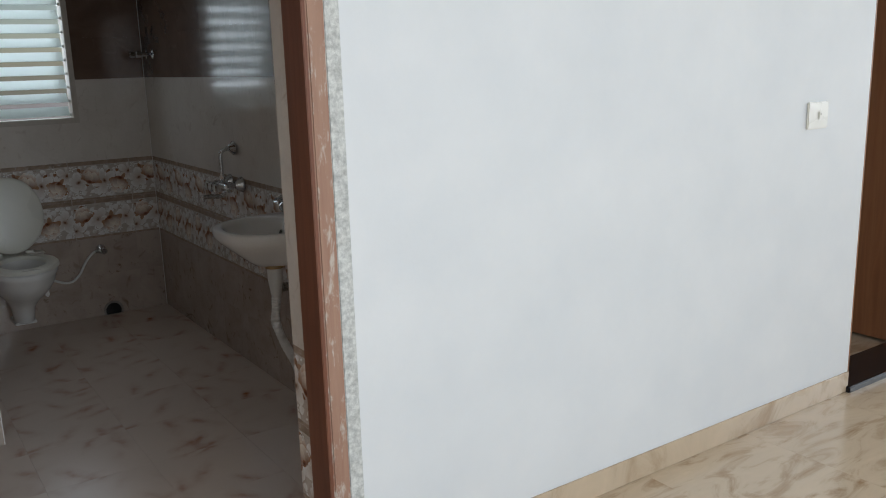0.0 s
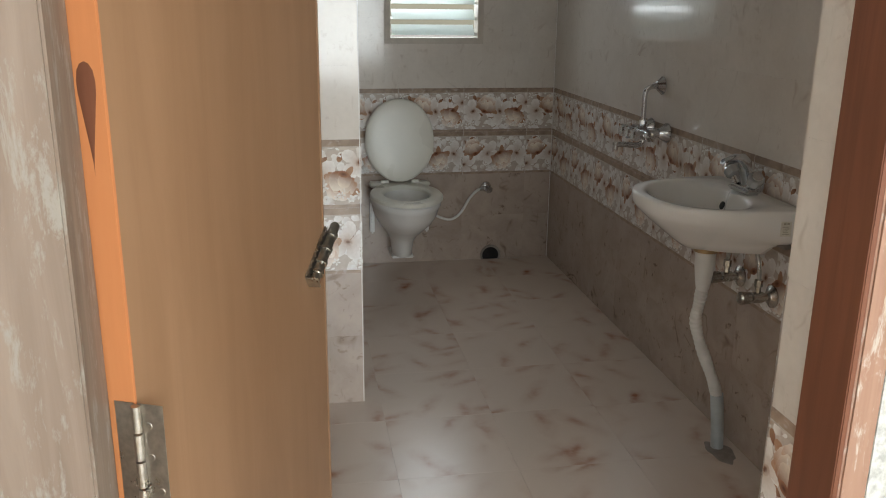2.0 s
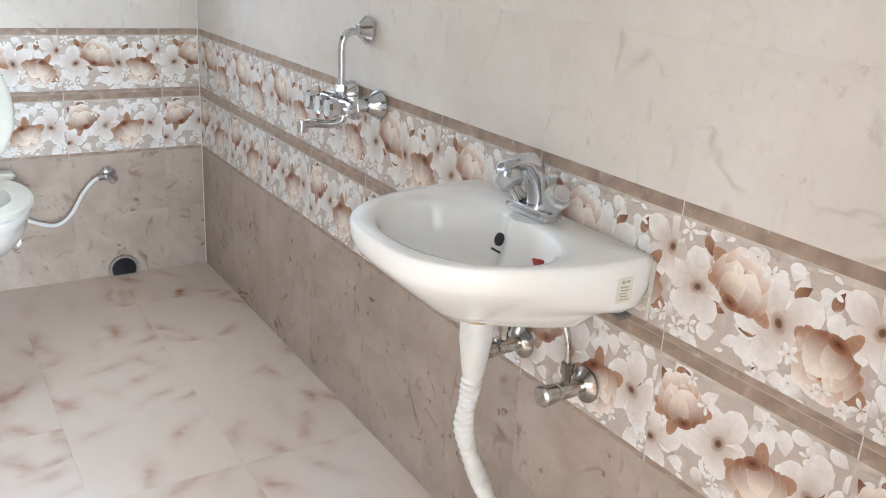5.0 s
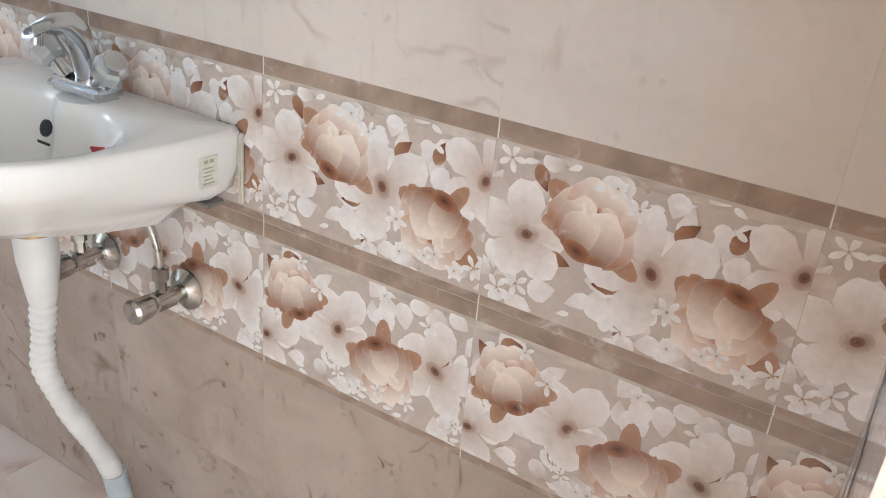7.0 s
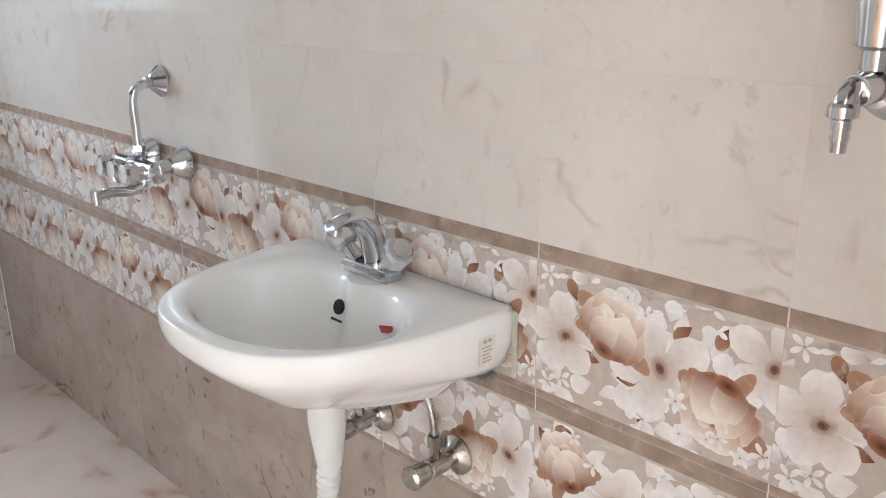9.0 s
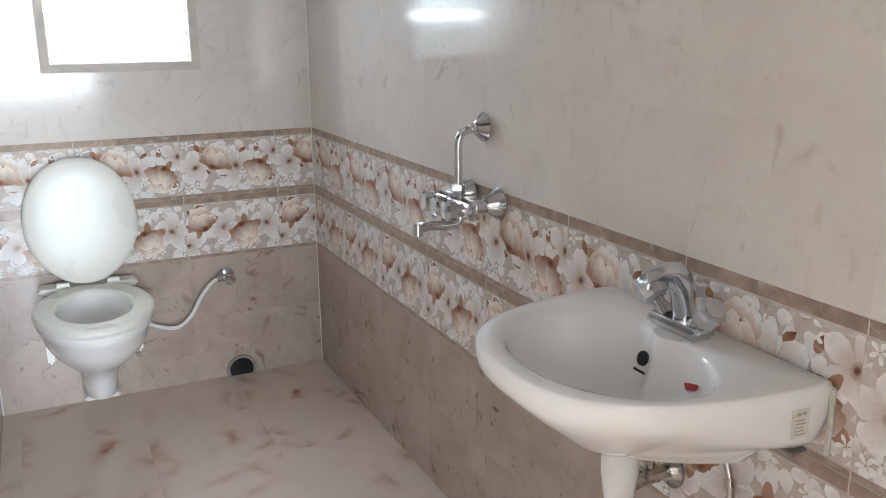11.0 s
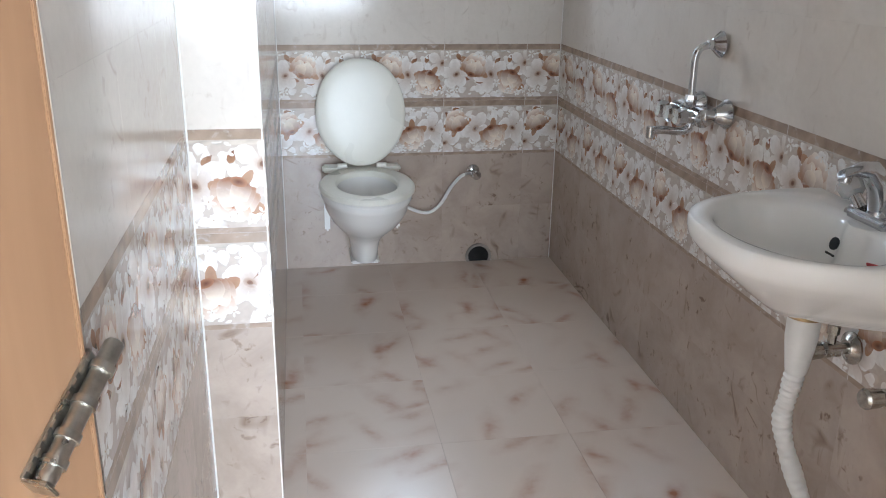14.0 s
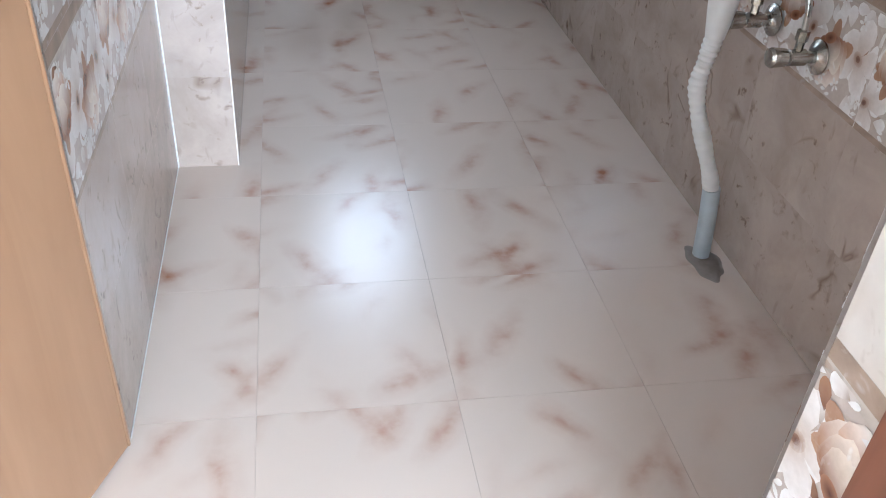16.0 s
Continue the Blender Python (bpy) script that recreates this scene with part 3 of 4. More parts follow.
def basin():
    t = thing("wash_basin", "white ceramic wall-hung wash basin with rounded front", "basin")
    cx, n = -0.205, 96
    outer, inner = [], []
    for i in range(n):
        a = 2 * math.pi * i / n
        c, s = math.cos(a), math.sin(a)
        lo, hi = 0.0, 0.6
        for _ in range(40):
            r = (lo + hi) / 2
            x, y = cx + r * c, r * s
            inside = x < -0.004 and ((abs(min(x, 0)) / 0.405) ** 2.3 + (abs(y) / 0.268) ** 2.9) < 1
            lo, hi = (r, hi) if inside else (lo, r)
        outer.append(lo)
        ry, rx = 0.205, 0.158 if c < 0 else 0.125 - 0.028 * math.exp(-(s / 0.35) ** 2)
        inner.append(1 / math.sqrt((c / rx) ** 2 + (s / ry) ** 2))

    def ring(radii, z, sx=1.0):
        return [Vector((cx + r * math.cos(2 * math.pi * i / n) * sx, BY + r * math.sin(2 * math.pi * i / n), z(i) if callable(z) else z)) for i, r in enumerate(radii)]

    def under(k, z_front, z_wall):
        """Outer skin: falls away under the front, stays square to the wall."""
        rr, zz = [], []
        for i, r in enumerate(outer):
            x = cx + r * math.cos(2 * math.pi * i / n)
            wall = max(0.0, min(1.0, 1 + (x + 0.02) / 0.22))
            rr.append(r * (k + (1 - k) * wall * 0.55))
            zz.append(z_front + (z_wall - z_front) * wall)
        return ring(rr, lambda i: zz[i])
    top = 0.893
    rings = [ring([r * 0.05 for r in outer], 0.716), under(0.26, 0.726, 0.74), under(0.42, 0.750, 0.765), under(0.60, 0.780, 0.780), under(0.78, 0.810, 0.785), under(0.92, 0.837, 0.80), under(0.985, 0.855, 0.84), under(1.0, 0.872, 0.86),
             ring([r * 0.999 for r in outer], top - 0.010), ring([r * 0.990 for r in outer], top - 0.002), ring([r * 0.975 for r in outer], top),
             ring([a * 0.35 + b * 0.65 for a, b in zip(outer, inner)], top - 0.001), ring([b * 1.03 for b in inner], top - 0.004), ring([b * 0.985 for b in inner], top - 0.014)]
    for k, z in ((0.95, 0.865), (0.88, 0.825), (0.74, 0.785), (0.52, 0.758), (0.28, 0.748), (0.10, 0.745)):
        rings.append(ring([b * k for b in inner], z, 1.0))
    part("bowl", add_rings(bmesh.new(), rings), CERAMIC, t, "", True, 60)
    # thin black pieces on the bowl, painted shade for overflow and slot
    part("overflow", turned((-0.119, BY + 0.02, 0.846), (-1, 0, 0.35), [(0, 0.013), (0.003, 0.013)], 20), BLACK, t, "black disc painted as the overflow hole's inner shade")
    part("slot", boxed((-0.128, BY + 0.006, 0.823), (-0.126, BY + 0.034, 0.827)), BLACK, t)
    part("waste_ring", turned((cx, BY, 0.7455), (0, 0, 1), [(0, 0.03), (0.002, 0.03), (0.003, 0.022)], 24), CHROME, t)
    bm = bmesh.new()
    add_box(bm, (-0.012, BY - 0.271, 0.775), (-0.003, BY - 0.262, 0.885), 0.003)
    part("sealant", bm, SEAL, t, "yellowed sealant along the wall")
    part("mount_edge", boxed((-0.055, BY - 0.245, 0.772), (-0.02, BY + 0.20, 0.781), 0.002), CEMENT, t)
    return t


basin()


def side_sticker():
    t = thing("product_sticker", "small cream sticker with grey print on the basin", "sticker")
    m = Matrix.Translation((-0.070, BY - 0.2672, 0.842)) @ Matrix.Rotation(radians(-3), 4, 'Z')
    ob = part("paper", boxed((-0.016, -0.0012, -0.022), (0.016, 0.0, 0.022)), PAPER, t)
    ob.matrix_local = m
    bm = bmesh.new()
    for k in range(5):
        add_box(bm, (-0.011 + 0.002 * (k % 2), -0.0018, -0.017 + k * 0.0055), (0.010 - 0.003 * (k % 3), -0.0013, -0.015 + k * 0.0055))
    add_box(bm, (-0.008, -0.0018, 0.013), (-0.001, -0.0013, 0.018))
    add_box(bm, (0.002, -0.0018, 0.013), (0.009, -0.0013, 0.018))
    part("print", bm, INKM, t).matrix_local = m


side_sticker()
scrap = thing("paper_scrap", "small crumpled red and white paper scrap in the basin", "paper")
m = pose(-0.118, BY - 0.098, 0.838, 0, 50, 35)
part("paper", boxed((-0.012, -0.011, 0), (0.010, 0.011, 0.003), 0.001), RED, scrap).matrix_local = m
part("corner", boxed((0.0105, -0.010, 0.001), (0.019, 0.010, 0.003), 0.001), PVC, scrap, "white torn corner").matrix_local = m


def basin_tap():
    t = thing("basin_tap", "chrome two-handle mixer tap on the basin ledge", "tap")
    z, x = 0.893, -0.062
    part("base", boxed((x - 0.026, BY - 0.062, z), (x + 0.026, BY + 0.062, z + 0.022), 0.008), CHROME, t, "", True, 30)
    bm = bmesh.new()
    rings = []
    for p, w, h in (((x + 0.006, z + 0.014), 0.023, 0.022), ((x + 0.004, z + 0.048), 0.021, 0.021), ((x - 0.004, z + 0.082), 0.019, 0.020), ((x - 0.024, z + 0.106), 0.018, 0.017), ((x - 0.052, z + 0.110), 0.017, 0.013), ((x - 0.080, z + 0.100), 0.015, 0.009)):
        rings.append([Vector((p[0] + (h * 0.8 * math.sin(2 * math.pi * k / 16)), BY + w * math.cos(2 * math.pi * k / 16), p[1] + h * math.sin(2 * math.pi * k / 16))) for k in range(16)])
    part("spout", add_rings(bm, rings), CHROME, t, "curved chrome spout", True, 50)
    part("nozzle", turned((x - 0.070, BY, z + 0.100), (-0.15, 0, -1), [(0, 0.010), (0.016, 0.010), (0.018, 0.008)], 16), CHROME, t, "", True, 35)
    for s in (-1, 1):
        part("handle_stem", turned((x, BY + s * 0.035, z + 0.018), (-0.15, s * 0.8, 0.75), [(0, 0.016), (0.022, 0.013), (0.03, 0.013)], 18), CHROME, t, "", True, 35)
        grip = part("handle", turned((x - 0.004, BY + s * 0.057, z + 0.039), (-0.15, s * 0.8, 0.75), [(0, 0.016), (0.006, 0.024), (0.03, 0.026), (0.036, 0.022), (0.038, 0.016)], 8), KNOB, t, "faceted grey acrylic handle")
        part("handle_cap", turned((x - 0.0098, BY + s * 0.0878, z + 0.0678), (-0.15, s * 0.8, 0.75), [(0, 0.017), (0.0025, 0.016)], 20), CHROME, grip)


basin_tap()


def waste_pipe():
    t = thing("waste_pipe", "white corrugated waste pipe from basin to floor", "pipe")
    part("brass_ring", turned((-0.165, -2.275, 0.700), (0, 0, 1), [(0, 0.040), (0.010, 0.040), (0.020, 0.034)], 28), BRASS, t, "dirty brass flange ring", True, 40)
    part("coupling", turned((-0.165, -2.275, 0.700), (0, 0, -1), [(0, 0.033), (0.05, 0.032), (0.11, 0.024), (0.128, 0.021)], 28), PVC, t, "", True, 40)
    path = [(-0.165, -2.275, 0.578), (-0.170, -2.272, 0.52), (-0.176, -2.272, 0.46), (-0.160, -2.280, 0.39), (-0.130, -2.292, 0.31), (-0.104, -2.303, 0.24), (-0.090, -2.309, 0.19)]
    part("hose", tube(path, lambda f: 0.0188 + 0.0019 * (1 - 0.8 * f) * math.sin(f * 2 * math.pi * 26) + 0.0013 * math.sin(f * 23), 18, 36), PVC, t, "white ribbed hose with tape wraps", True)
    part("sleeve", tube([(-0.092, -2.308, 0.205), (-0.078, -2.306, 0.10), (-0.066, -2.300, -0.004)], 0.0215, 20), PVC_GREY, t, "grey plastic pipe sleeve", True, 40)


waste_pipe()
patch = thing("floor_patch", "dark damp cement patch around the pipe's floor hole", "patch")
bm = bmesh.new()
ring = []
for i in range(36):
    a = 2 * math.pi * i / 36
    r = 1 + 0.10 * math.sin(3 * a + 1) + 0.06 * math.sin(7 * a)
    ring.append((-0.070 + 0.042 * r * math.cos(a), -2.335 + 0.075 * r * math.sin(a)))
add_rings(bm, [[Vector((x, y, 0.0005)) for x, y in ring], [Vector((-0.07 + (x + 0.07) * 0.8, -2.335 + (y + 2.335) * 0.8, 0.002)) for x, y in ring]])
part("cement", bm, CEMENT, patch)


def supply_valve(y, z, s):
    t = thing("angle_valve", "tarnished chrome angle valve under the basin", "valve", "basin valves")
    part("flange", turned((-0.0065, y, z), (-1, 0, 0), [(0, 0.036), (0.004, 0.036), (0.013, 0.021), (0.016, 0.019)], 28), CHROME_WORN, t, "", True, 35)
    part("body", turned((-0.02, y, z), (-1, 0, 0), [(0, 0.0125), (0.018, 0.0125), (0.02, 0.017), (0.055, 0.017), (0.058, 0.013)], 20), CHROME_WORN, t, "", True, 35)
    part("knob", turned((-0.079, y, z), (-1, 0, 0), [(0, 0.014), (0.004, 0.0185), (0.034, 0.021), (0.040, 0.017), (0.041, 0.004)], 22), CHROME_WORN, t, "", True, 35)
    part("outlet", turned((-0.058, y, z + 0.012), (0, 0, 1), [(0, 0.009), (0.022, 0.009), (0.024, 0.013), (0.046, 0.013), (0.048, 0.008)], 6), CHROME_WORN, t)
    part("supply_tube", tube([(-0.058, y, z + 0.055), (-0.060, y + 0.004 * s, z + 0.10), (-0.066, y + 0.02 * s, z + 0.15), (-0.07, y + 0.035 * s, z + 0.215)], 0.0068, 12), STEEL, t, "", True)


supply_valve(-2.425, 0.588, 1)
supply_valve(-2.225, 0.592, -1)


def wall_mixer():
    t = thing("wall_mixer", "chrome wall mixer with bent riser pipe", "tap")
    z, x = 0.962, -0.078
    ya, yb = -1.562, -1.405
    for y in (ya, yb):
        part("flange", turned((-0.0065, y, z + 0.010), (-1, 0, 0), [(0, 0.040), (0.004, 0.040), (0.034, 0.020), (0.038, 0.018)], 26), CHROME, t, "", True, 35)
        part("inlet", turned((-0.035, y, z + 0.010), (-1, 0, -0.1), [(0, 0.013), (0.018, 0.013), (0.02, 0.017), (0.04, 0.017)], 18), CHROME, t, "", True, 35)
    part("body", turned((x, ya - 0.012, z), (0, 1, 0), [(0, 0.015), (0.004, 0.025), (0.05, 0.025), (0.055, 0.021), (0.12, 0.021), (0.125, 0.025), (0.175, 0.025), (0.18, 0.015)], 24), CHROME, t, "", True, 35)
    for y in (-1.545, -1.484, -1.422):
        part("knob_stem", turned((x - 0.012, y, z), (-1, 0, 0.08), [(0, 0.016), (0.026, 0.016)], 18), CHROME, t, "", True, 35)
        part("knob", turned((x - 0.036, y, z + 0.002), (-1, 0, 0.08), [(0, 0.016), (0.005, 0.023), (0.028, 0.026), (0.034, 0.021), (0.035, 0.005)], 10), CHROME, t, "chrome fluted knob")
    part("spout", tube([(x, -1.495, z - 0.010), (x - 0.004, -1.497, z - 0.038), (x - 0.03, -1.494, z - 0.048), (x - 0.075, -1.490, z - 0.044), (x - 0.112, -1.488, z - 0.046)], 0.0115, 16), CHROME, t, "", True)
    part("nozzle", turned((x - 0.112, -1.488, z - 0.034), (0, 0, -1), [(0, 0.012), (0.03, 0.012), (0.033, 0.009)], 18), CHROME, t, "", True, 35)
    part("collar", turned((x, -1.484, z + 0.012), (0, 0, 1), [(0, 0.013), (0.024, 0.013), (0.026, 0.016), (0.04, 0.016)], 6), CHROME, t)
    part("riser", tube([(x, -1.484, z + 0.045), (x, -1.484, z + 0.10), (x, -1.484, z + 0.150), (x + 0.010, -1.484, z + 0.176), (x + 0.036, -1.484, z + 0.186), (-0.03, -1.484, z + 0.188)], 0.0100, 16), CHROME, t, "", True)
    part("riser_nut", turned((-0.045, -1.484, z + 0.188), (1, 0, 0), [(0, 0.014), (0.016, 0.014)], 6), CHROME, t)
    part("flange", turned((-0.0065, -1.484, z + 0.188), (-1, 0, 0), [(0, 0.036), (0.003, 0.036), (0.024, 0.017), (0.026, 0.014)], 26), CHROME, t, "", True, 35)


wall_mixer()


def bib_tap():
    t = thing("bib_tap", "chrome two-way bib tap on the cream tiles", "tap")
    y, z = -3.04, 1.262
    part("flange", turned((-0.0065, y, z), (-1, 0, 0), [(0, 0.040), (0.003, 0.040), (0.014, 0.030), (0.016, 0.020)], 28), CHROME, t, "", True, 35)
    part("body", turned((-0.02, y, z), (-1, 0, 0), [(0, 0.014), (0.02, 0.014), (0.024, 0.021), (0.05, 0.021), (0.054, 0.015), (0.10, 0.015)], 20), CHROME, t, "", True, 35)
    part("spout", tube([(-0.085, y, z), (-0.115, y, z + 0.004), (-0.132, y, z - 0.002), (-0.138, y, z - 0.014)], 0.0095, 16), CHROME, t, "", True)
    part("nozzle", turned((-0.138, y, z - 0.008), (0, 0, -1), [(0, 0.011), (0.003, 0.0135), (0.012, 0.0135), (0.015, 0.0085), (0.022, 0.0092), (0.026, 0.0078), (0.031, 0.0088), (0.035, 0.0074), (0.044, 0.0068)], 20), CHROME, t, "", True, 35)
    part("cartridge", turned((-0.075, y, z + 0.015), (0, 0, 1), [(0, 0.013), (0.018, 0.013), (0.022, 0.021), (0.075, 0.024), (0.082, 0.018)], 20), CHROME, t, "", True, 35)
    part("lever", turned((-0.075, y, z + 0.094), (-0.5, 0.5, 0.45), [(0, 0.008), (0.05, 0.006), (0.055, 0.009), (0.062, 0.004)], 14), CHROME, t, "", True, 35)


bib_tap()

# ---------------------------------------------------------------- tiles
TW, TH, GAP, TT = 0.3685, 0.244, 0.0001, 0.010
Z0, Z1, Z2 = 0.512, 0.756, 1.0


def petal(bm, lay, cx, cy, ang, length, width, w, inner, outer, tip=0.0):
    c, s = math.cos(ang), math.sin(ang)
    prof = ((0.0, 0.0), (0.25, 0.55), (0.55, 1.0), (0.8, 0.85), (0.95, 0.45), (1.0, tip))
    edge = [(a * length, b * width / 2) for a, b in prof] + [(a * length, -b * width / 2) for a, b in reversed(prof[1:-1])]
    mid = bm.verts.new((cx + c * length * 0.35, cy + s * length * 0.35, w))
    mid[lay] = (*[a * 0.5 + b * 0.5 for a, b in zip(inner, outer)], 1)
    vs = []
    for i, (a, b) in enumerate(edge):
        v = bm.verts.new((cx + c * a - s * b, cy + s * a + c * b, w))
        k = min(1.0, (a / length) ** 0.7 * 1.15)
        v[lay] = (*[p + (q - p) * k for p, q in zip(inner, outer)], 1)
        vs.append(v)
    for i in range(len(vs)):
        bm.faces.new((mid, vs[i], vs[(i + 1) % len(vs)]))


def blot(bm, lay, cx, cy, rx, ry, ang, w, mid_col, rim_col, n=10):
    c, s = math.cos(ang), math.sin(ang)
    m = bm.verts.new((cx, cy, w))
    m[lay] = (*mid_col, 1)
    vs = []
    for i in range(n):
        a = 2 * math.pi * i / n
        x, y = rx * math.cos(a), ry * math.sin(a)
        v = bm.verts.new((cx + c * x - s * y, cy + s * x + c * y, w))
        v[lay] = (*rim_col, 1)
        vs.append(v)
    for i in range(n):
        bm.faces.new((m, vs[i], vs[(i + 1) % n]))


TAN, MIST = (0.33, 0.17, 0.085), (0.56, 0.49, 0.44)


class Levels:
    """Hands out ever higher print layers, a hair apart."""
    def __init__(self, start):
        self.w = start

    def up(self):
        self.w += 0.000006
        return self.w


def cup(bm, lay, x, y, rx, ry, ang, w, low, high, rnd, n=18):
    """One cupped petal: dark towards its base, pale at its rim."""
    c, s = math.cos(ang), math.sin(ang)
    wob = [rnd.uniform(-0.09, 0.09) for _ in range(n)]
    rings = []
    for q in (0.5, 0.85, 1.0):
        row = []
        for i in range(n):
            a = 2 * math.pi * i / n
            k = q * (1 + wob[i] * q)
            px, py = rx * k * math.cos(a), ry * k * math.sin(a)
            v = bm.verts.new((x + c * px - s * py, y + s * px + c * py, w))
            f = min(1.0, max(0.0, 0.52 + 0.62 * q * math.cos(a)))
            if q == 1.0:
                f = min(1.0, f * 0.94 + 0.10)
            v[lay] = (*[p + (h - p) * f for p, h in zip(low, high)], 1)
            row.append(v)
        rings.append(row)
    m = bm.verts.new((x, y, w))
    m[lay] = (*[p * 0.5 + h * 0.5 for p, h in zip(low, high)], 1)
    for i in range(n):
        bm.faces.new((m, rings[0][i], rings[0][(i + 1) % n]))
        for r0, r1 in zip(rings, rings[1:]):
            bm.faces.new((r0[i], r1[i], r1[(i + 1) % n], r0[(i + 1) % n]))


def rose(bm, lay, lv, x, y, r, ang, rnd):
    """A half-open rose seen from the side: petals fan up from a dark base to a rust-red mouth."""
    r *= 1.12
    c, s = math.cos(ang), math.sin(ang)

    def at(off, side):
        return x + r * (off * c - side * s), y + r * (off * s + side * c)
    for off, side, rx, ry, turn, low, high in (
            (0.10, 0.55, 0.60, 0.36, -0.35, (0.40, 0.21, 0.12), (0.90, 0.82, 0.73)), (0.08, -0.55, 0.60, 0.36, 0.35, (0.40, 0.21, 0.12), (0.90, 0.82, 0.73)),
            (0.48, 0.30, 0.46, 0.40, -0.4, (0.58, 0.36, 0.24), (0.93, 0.87, 0.80)), (0.48, -0.32, 0.46, 0.40, 0.4, (0.58, 0.36, 0.24), (0.93, 0.87, 0.80)),
            (0.52, 0.0, 0.44, 0.42, 0.05, (0.46, 0.22, 0.13), (0.91, 0.82, 0.73))):
        cup(bm, lay, *at(off, side), r * rx * rnd.uniform(0.92, 1.1), r * ry * rnd.uniform(0.92, 1.1), ang + turn, lv.up(), low, high, rnd)
    blot(bm, lay, *at(0.34, 0.02), r * 0.13, r * 0.36, ang + 0.12, lv.up(), (0.24, 0.05, 0.025), (0.60, 0.32, 0.20), 16)
    cup(bm, lay, *at(0.44, -0.14), r * 0.15, r * 0.17, ang, lv.up(), (0.45, 0.20, 0.11), (0.88, 0.76, 0.64), rnd)
    for off, side, rx, ry, turn, low, high in (
            (-0.04, 0.38, 0.60, 0.33, -0.30, (0.33, 0.16, 0.09), (0.90, 0.80, 0.69)), (-0.10, -0.26, 0.58, 0.44, 0.22, (0.28, 0.12, 0.06), (0.92, 0.83, 0.73)),
            (-0.24, 0.16, 0.46, 0.38, -0.15, (0.25, 0.10, 0.05), (0.89, 0.78, 0.66))):
        cup(bm, lay, *at(off, side), r * rx * rnd.uniform(0.94, 1.08), r * ry * rnd.uniform(0.94, 1.08), ang + turn, lv.up(), low, high, rnd)
    blot(bm, lay, *at(-0.60, 0.0), r * 0.19, r * 0.32, ang, lv.up(), (0.10, 0.03, 0.016), (0.38, 0.18, 0.10), 14)
    for off, side in ((0.24, 0.30), (0.33, 0.36)):
        blot(bm, lay, *at(off, side), r * 0.09, r * 0.05, ang + 0.3, lv.up(), (0.94, 0.90, 0.85), (0.86, 0.77, 0.68))


def lily(bm, lay, lv, x, y, r, ang, rnd):
    for k in range(5):
        petal(bm, lay, x, y, ang + k * 1.26 + rnd.uniform(-0.15, 0.15), r * rnd.uniform(0.9, 1.25), r * 0.78, lv.up(), (0.52, 0.39, 0.31), (0.90, 0.87, 0.84), 0.2)
    blot(bm, lay, x, y, r * 0.26, r * 0.19, ang, lv.up(), (0.22, 0.10, 0.05), (0.58, 0.46, 0.38), 14)
    blot(bm, lay, x, y, r * 0.11, r * 0.09, ang, lv.up(), (0.13, 0.06, 0.04), (0.26, 0.14, 0.09), 12)


def starlet(bm, lay, lv, x, y, r, ang):
    for k in range(5):
        petal(bm, lay, x, y, ang + k * 1.2566, r, r * 0.42, lv.up(), (0.74, 0.70, 0.64), (0.92, 0.91, 0.89))
    blot(bm, lay, x, y, r * 0.14, r * 0.14, 0, lv.up(), TAN, (0.7, 0.6, 0.5), 6)


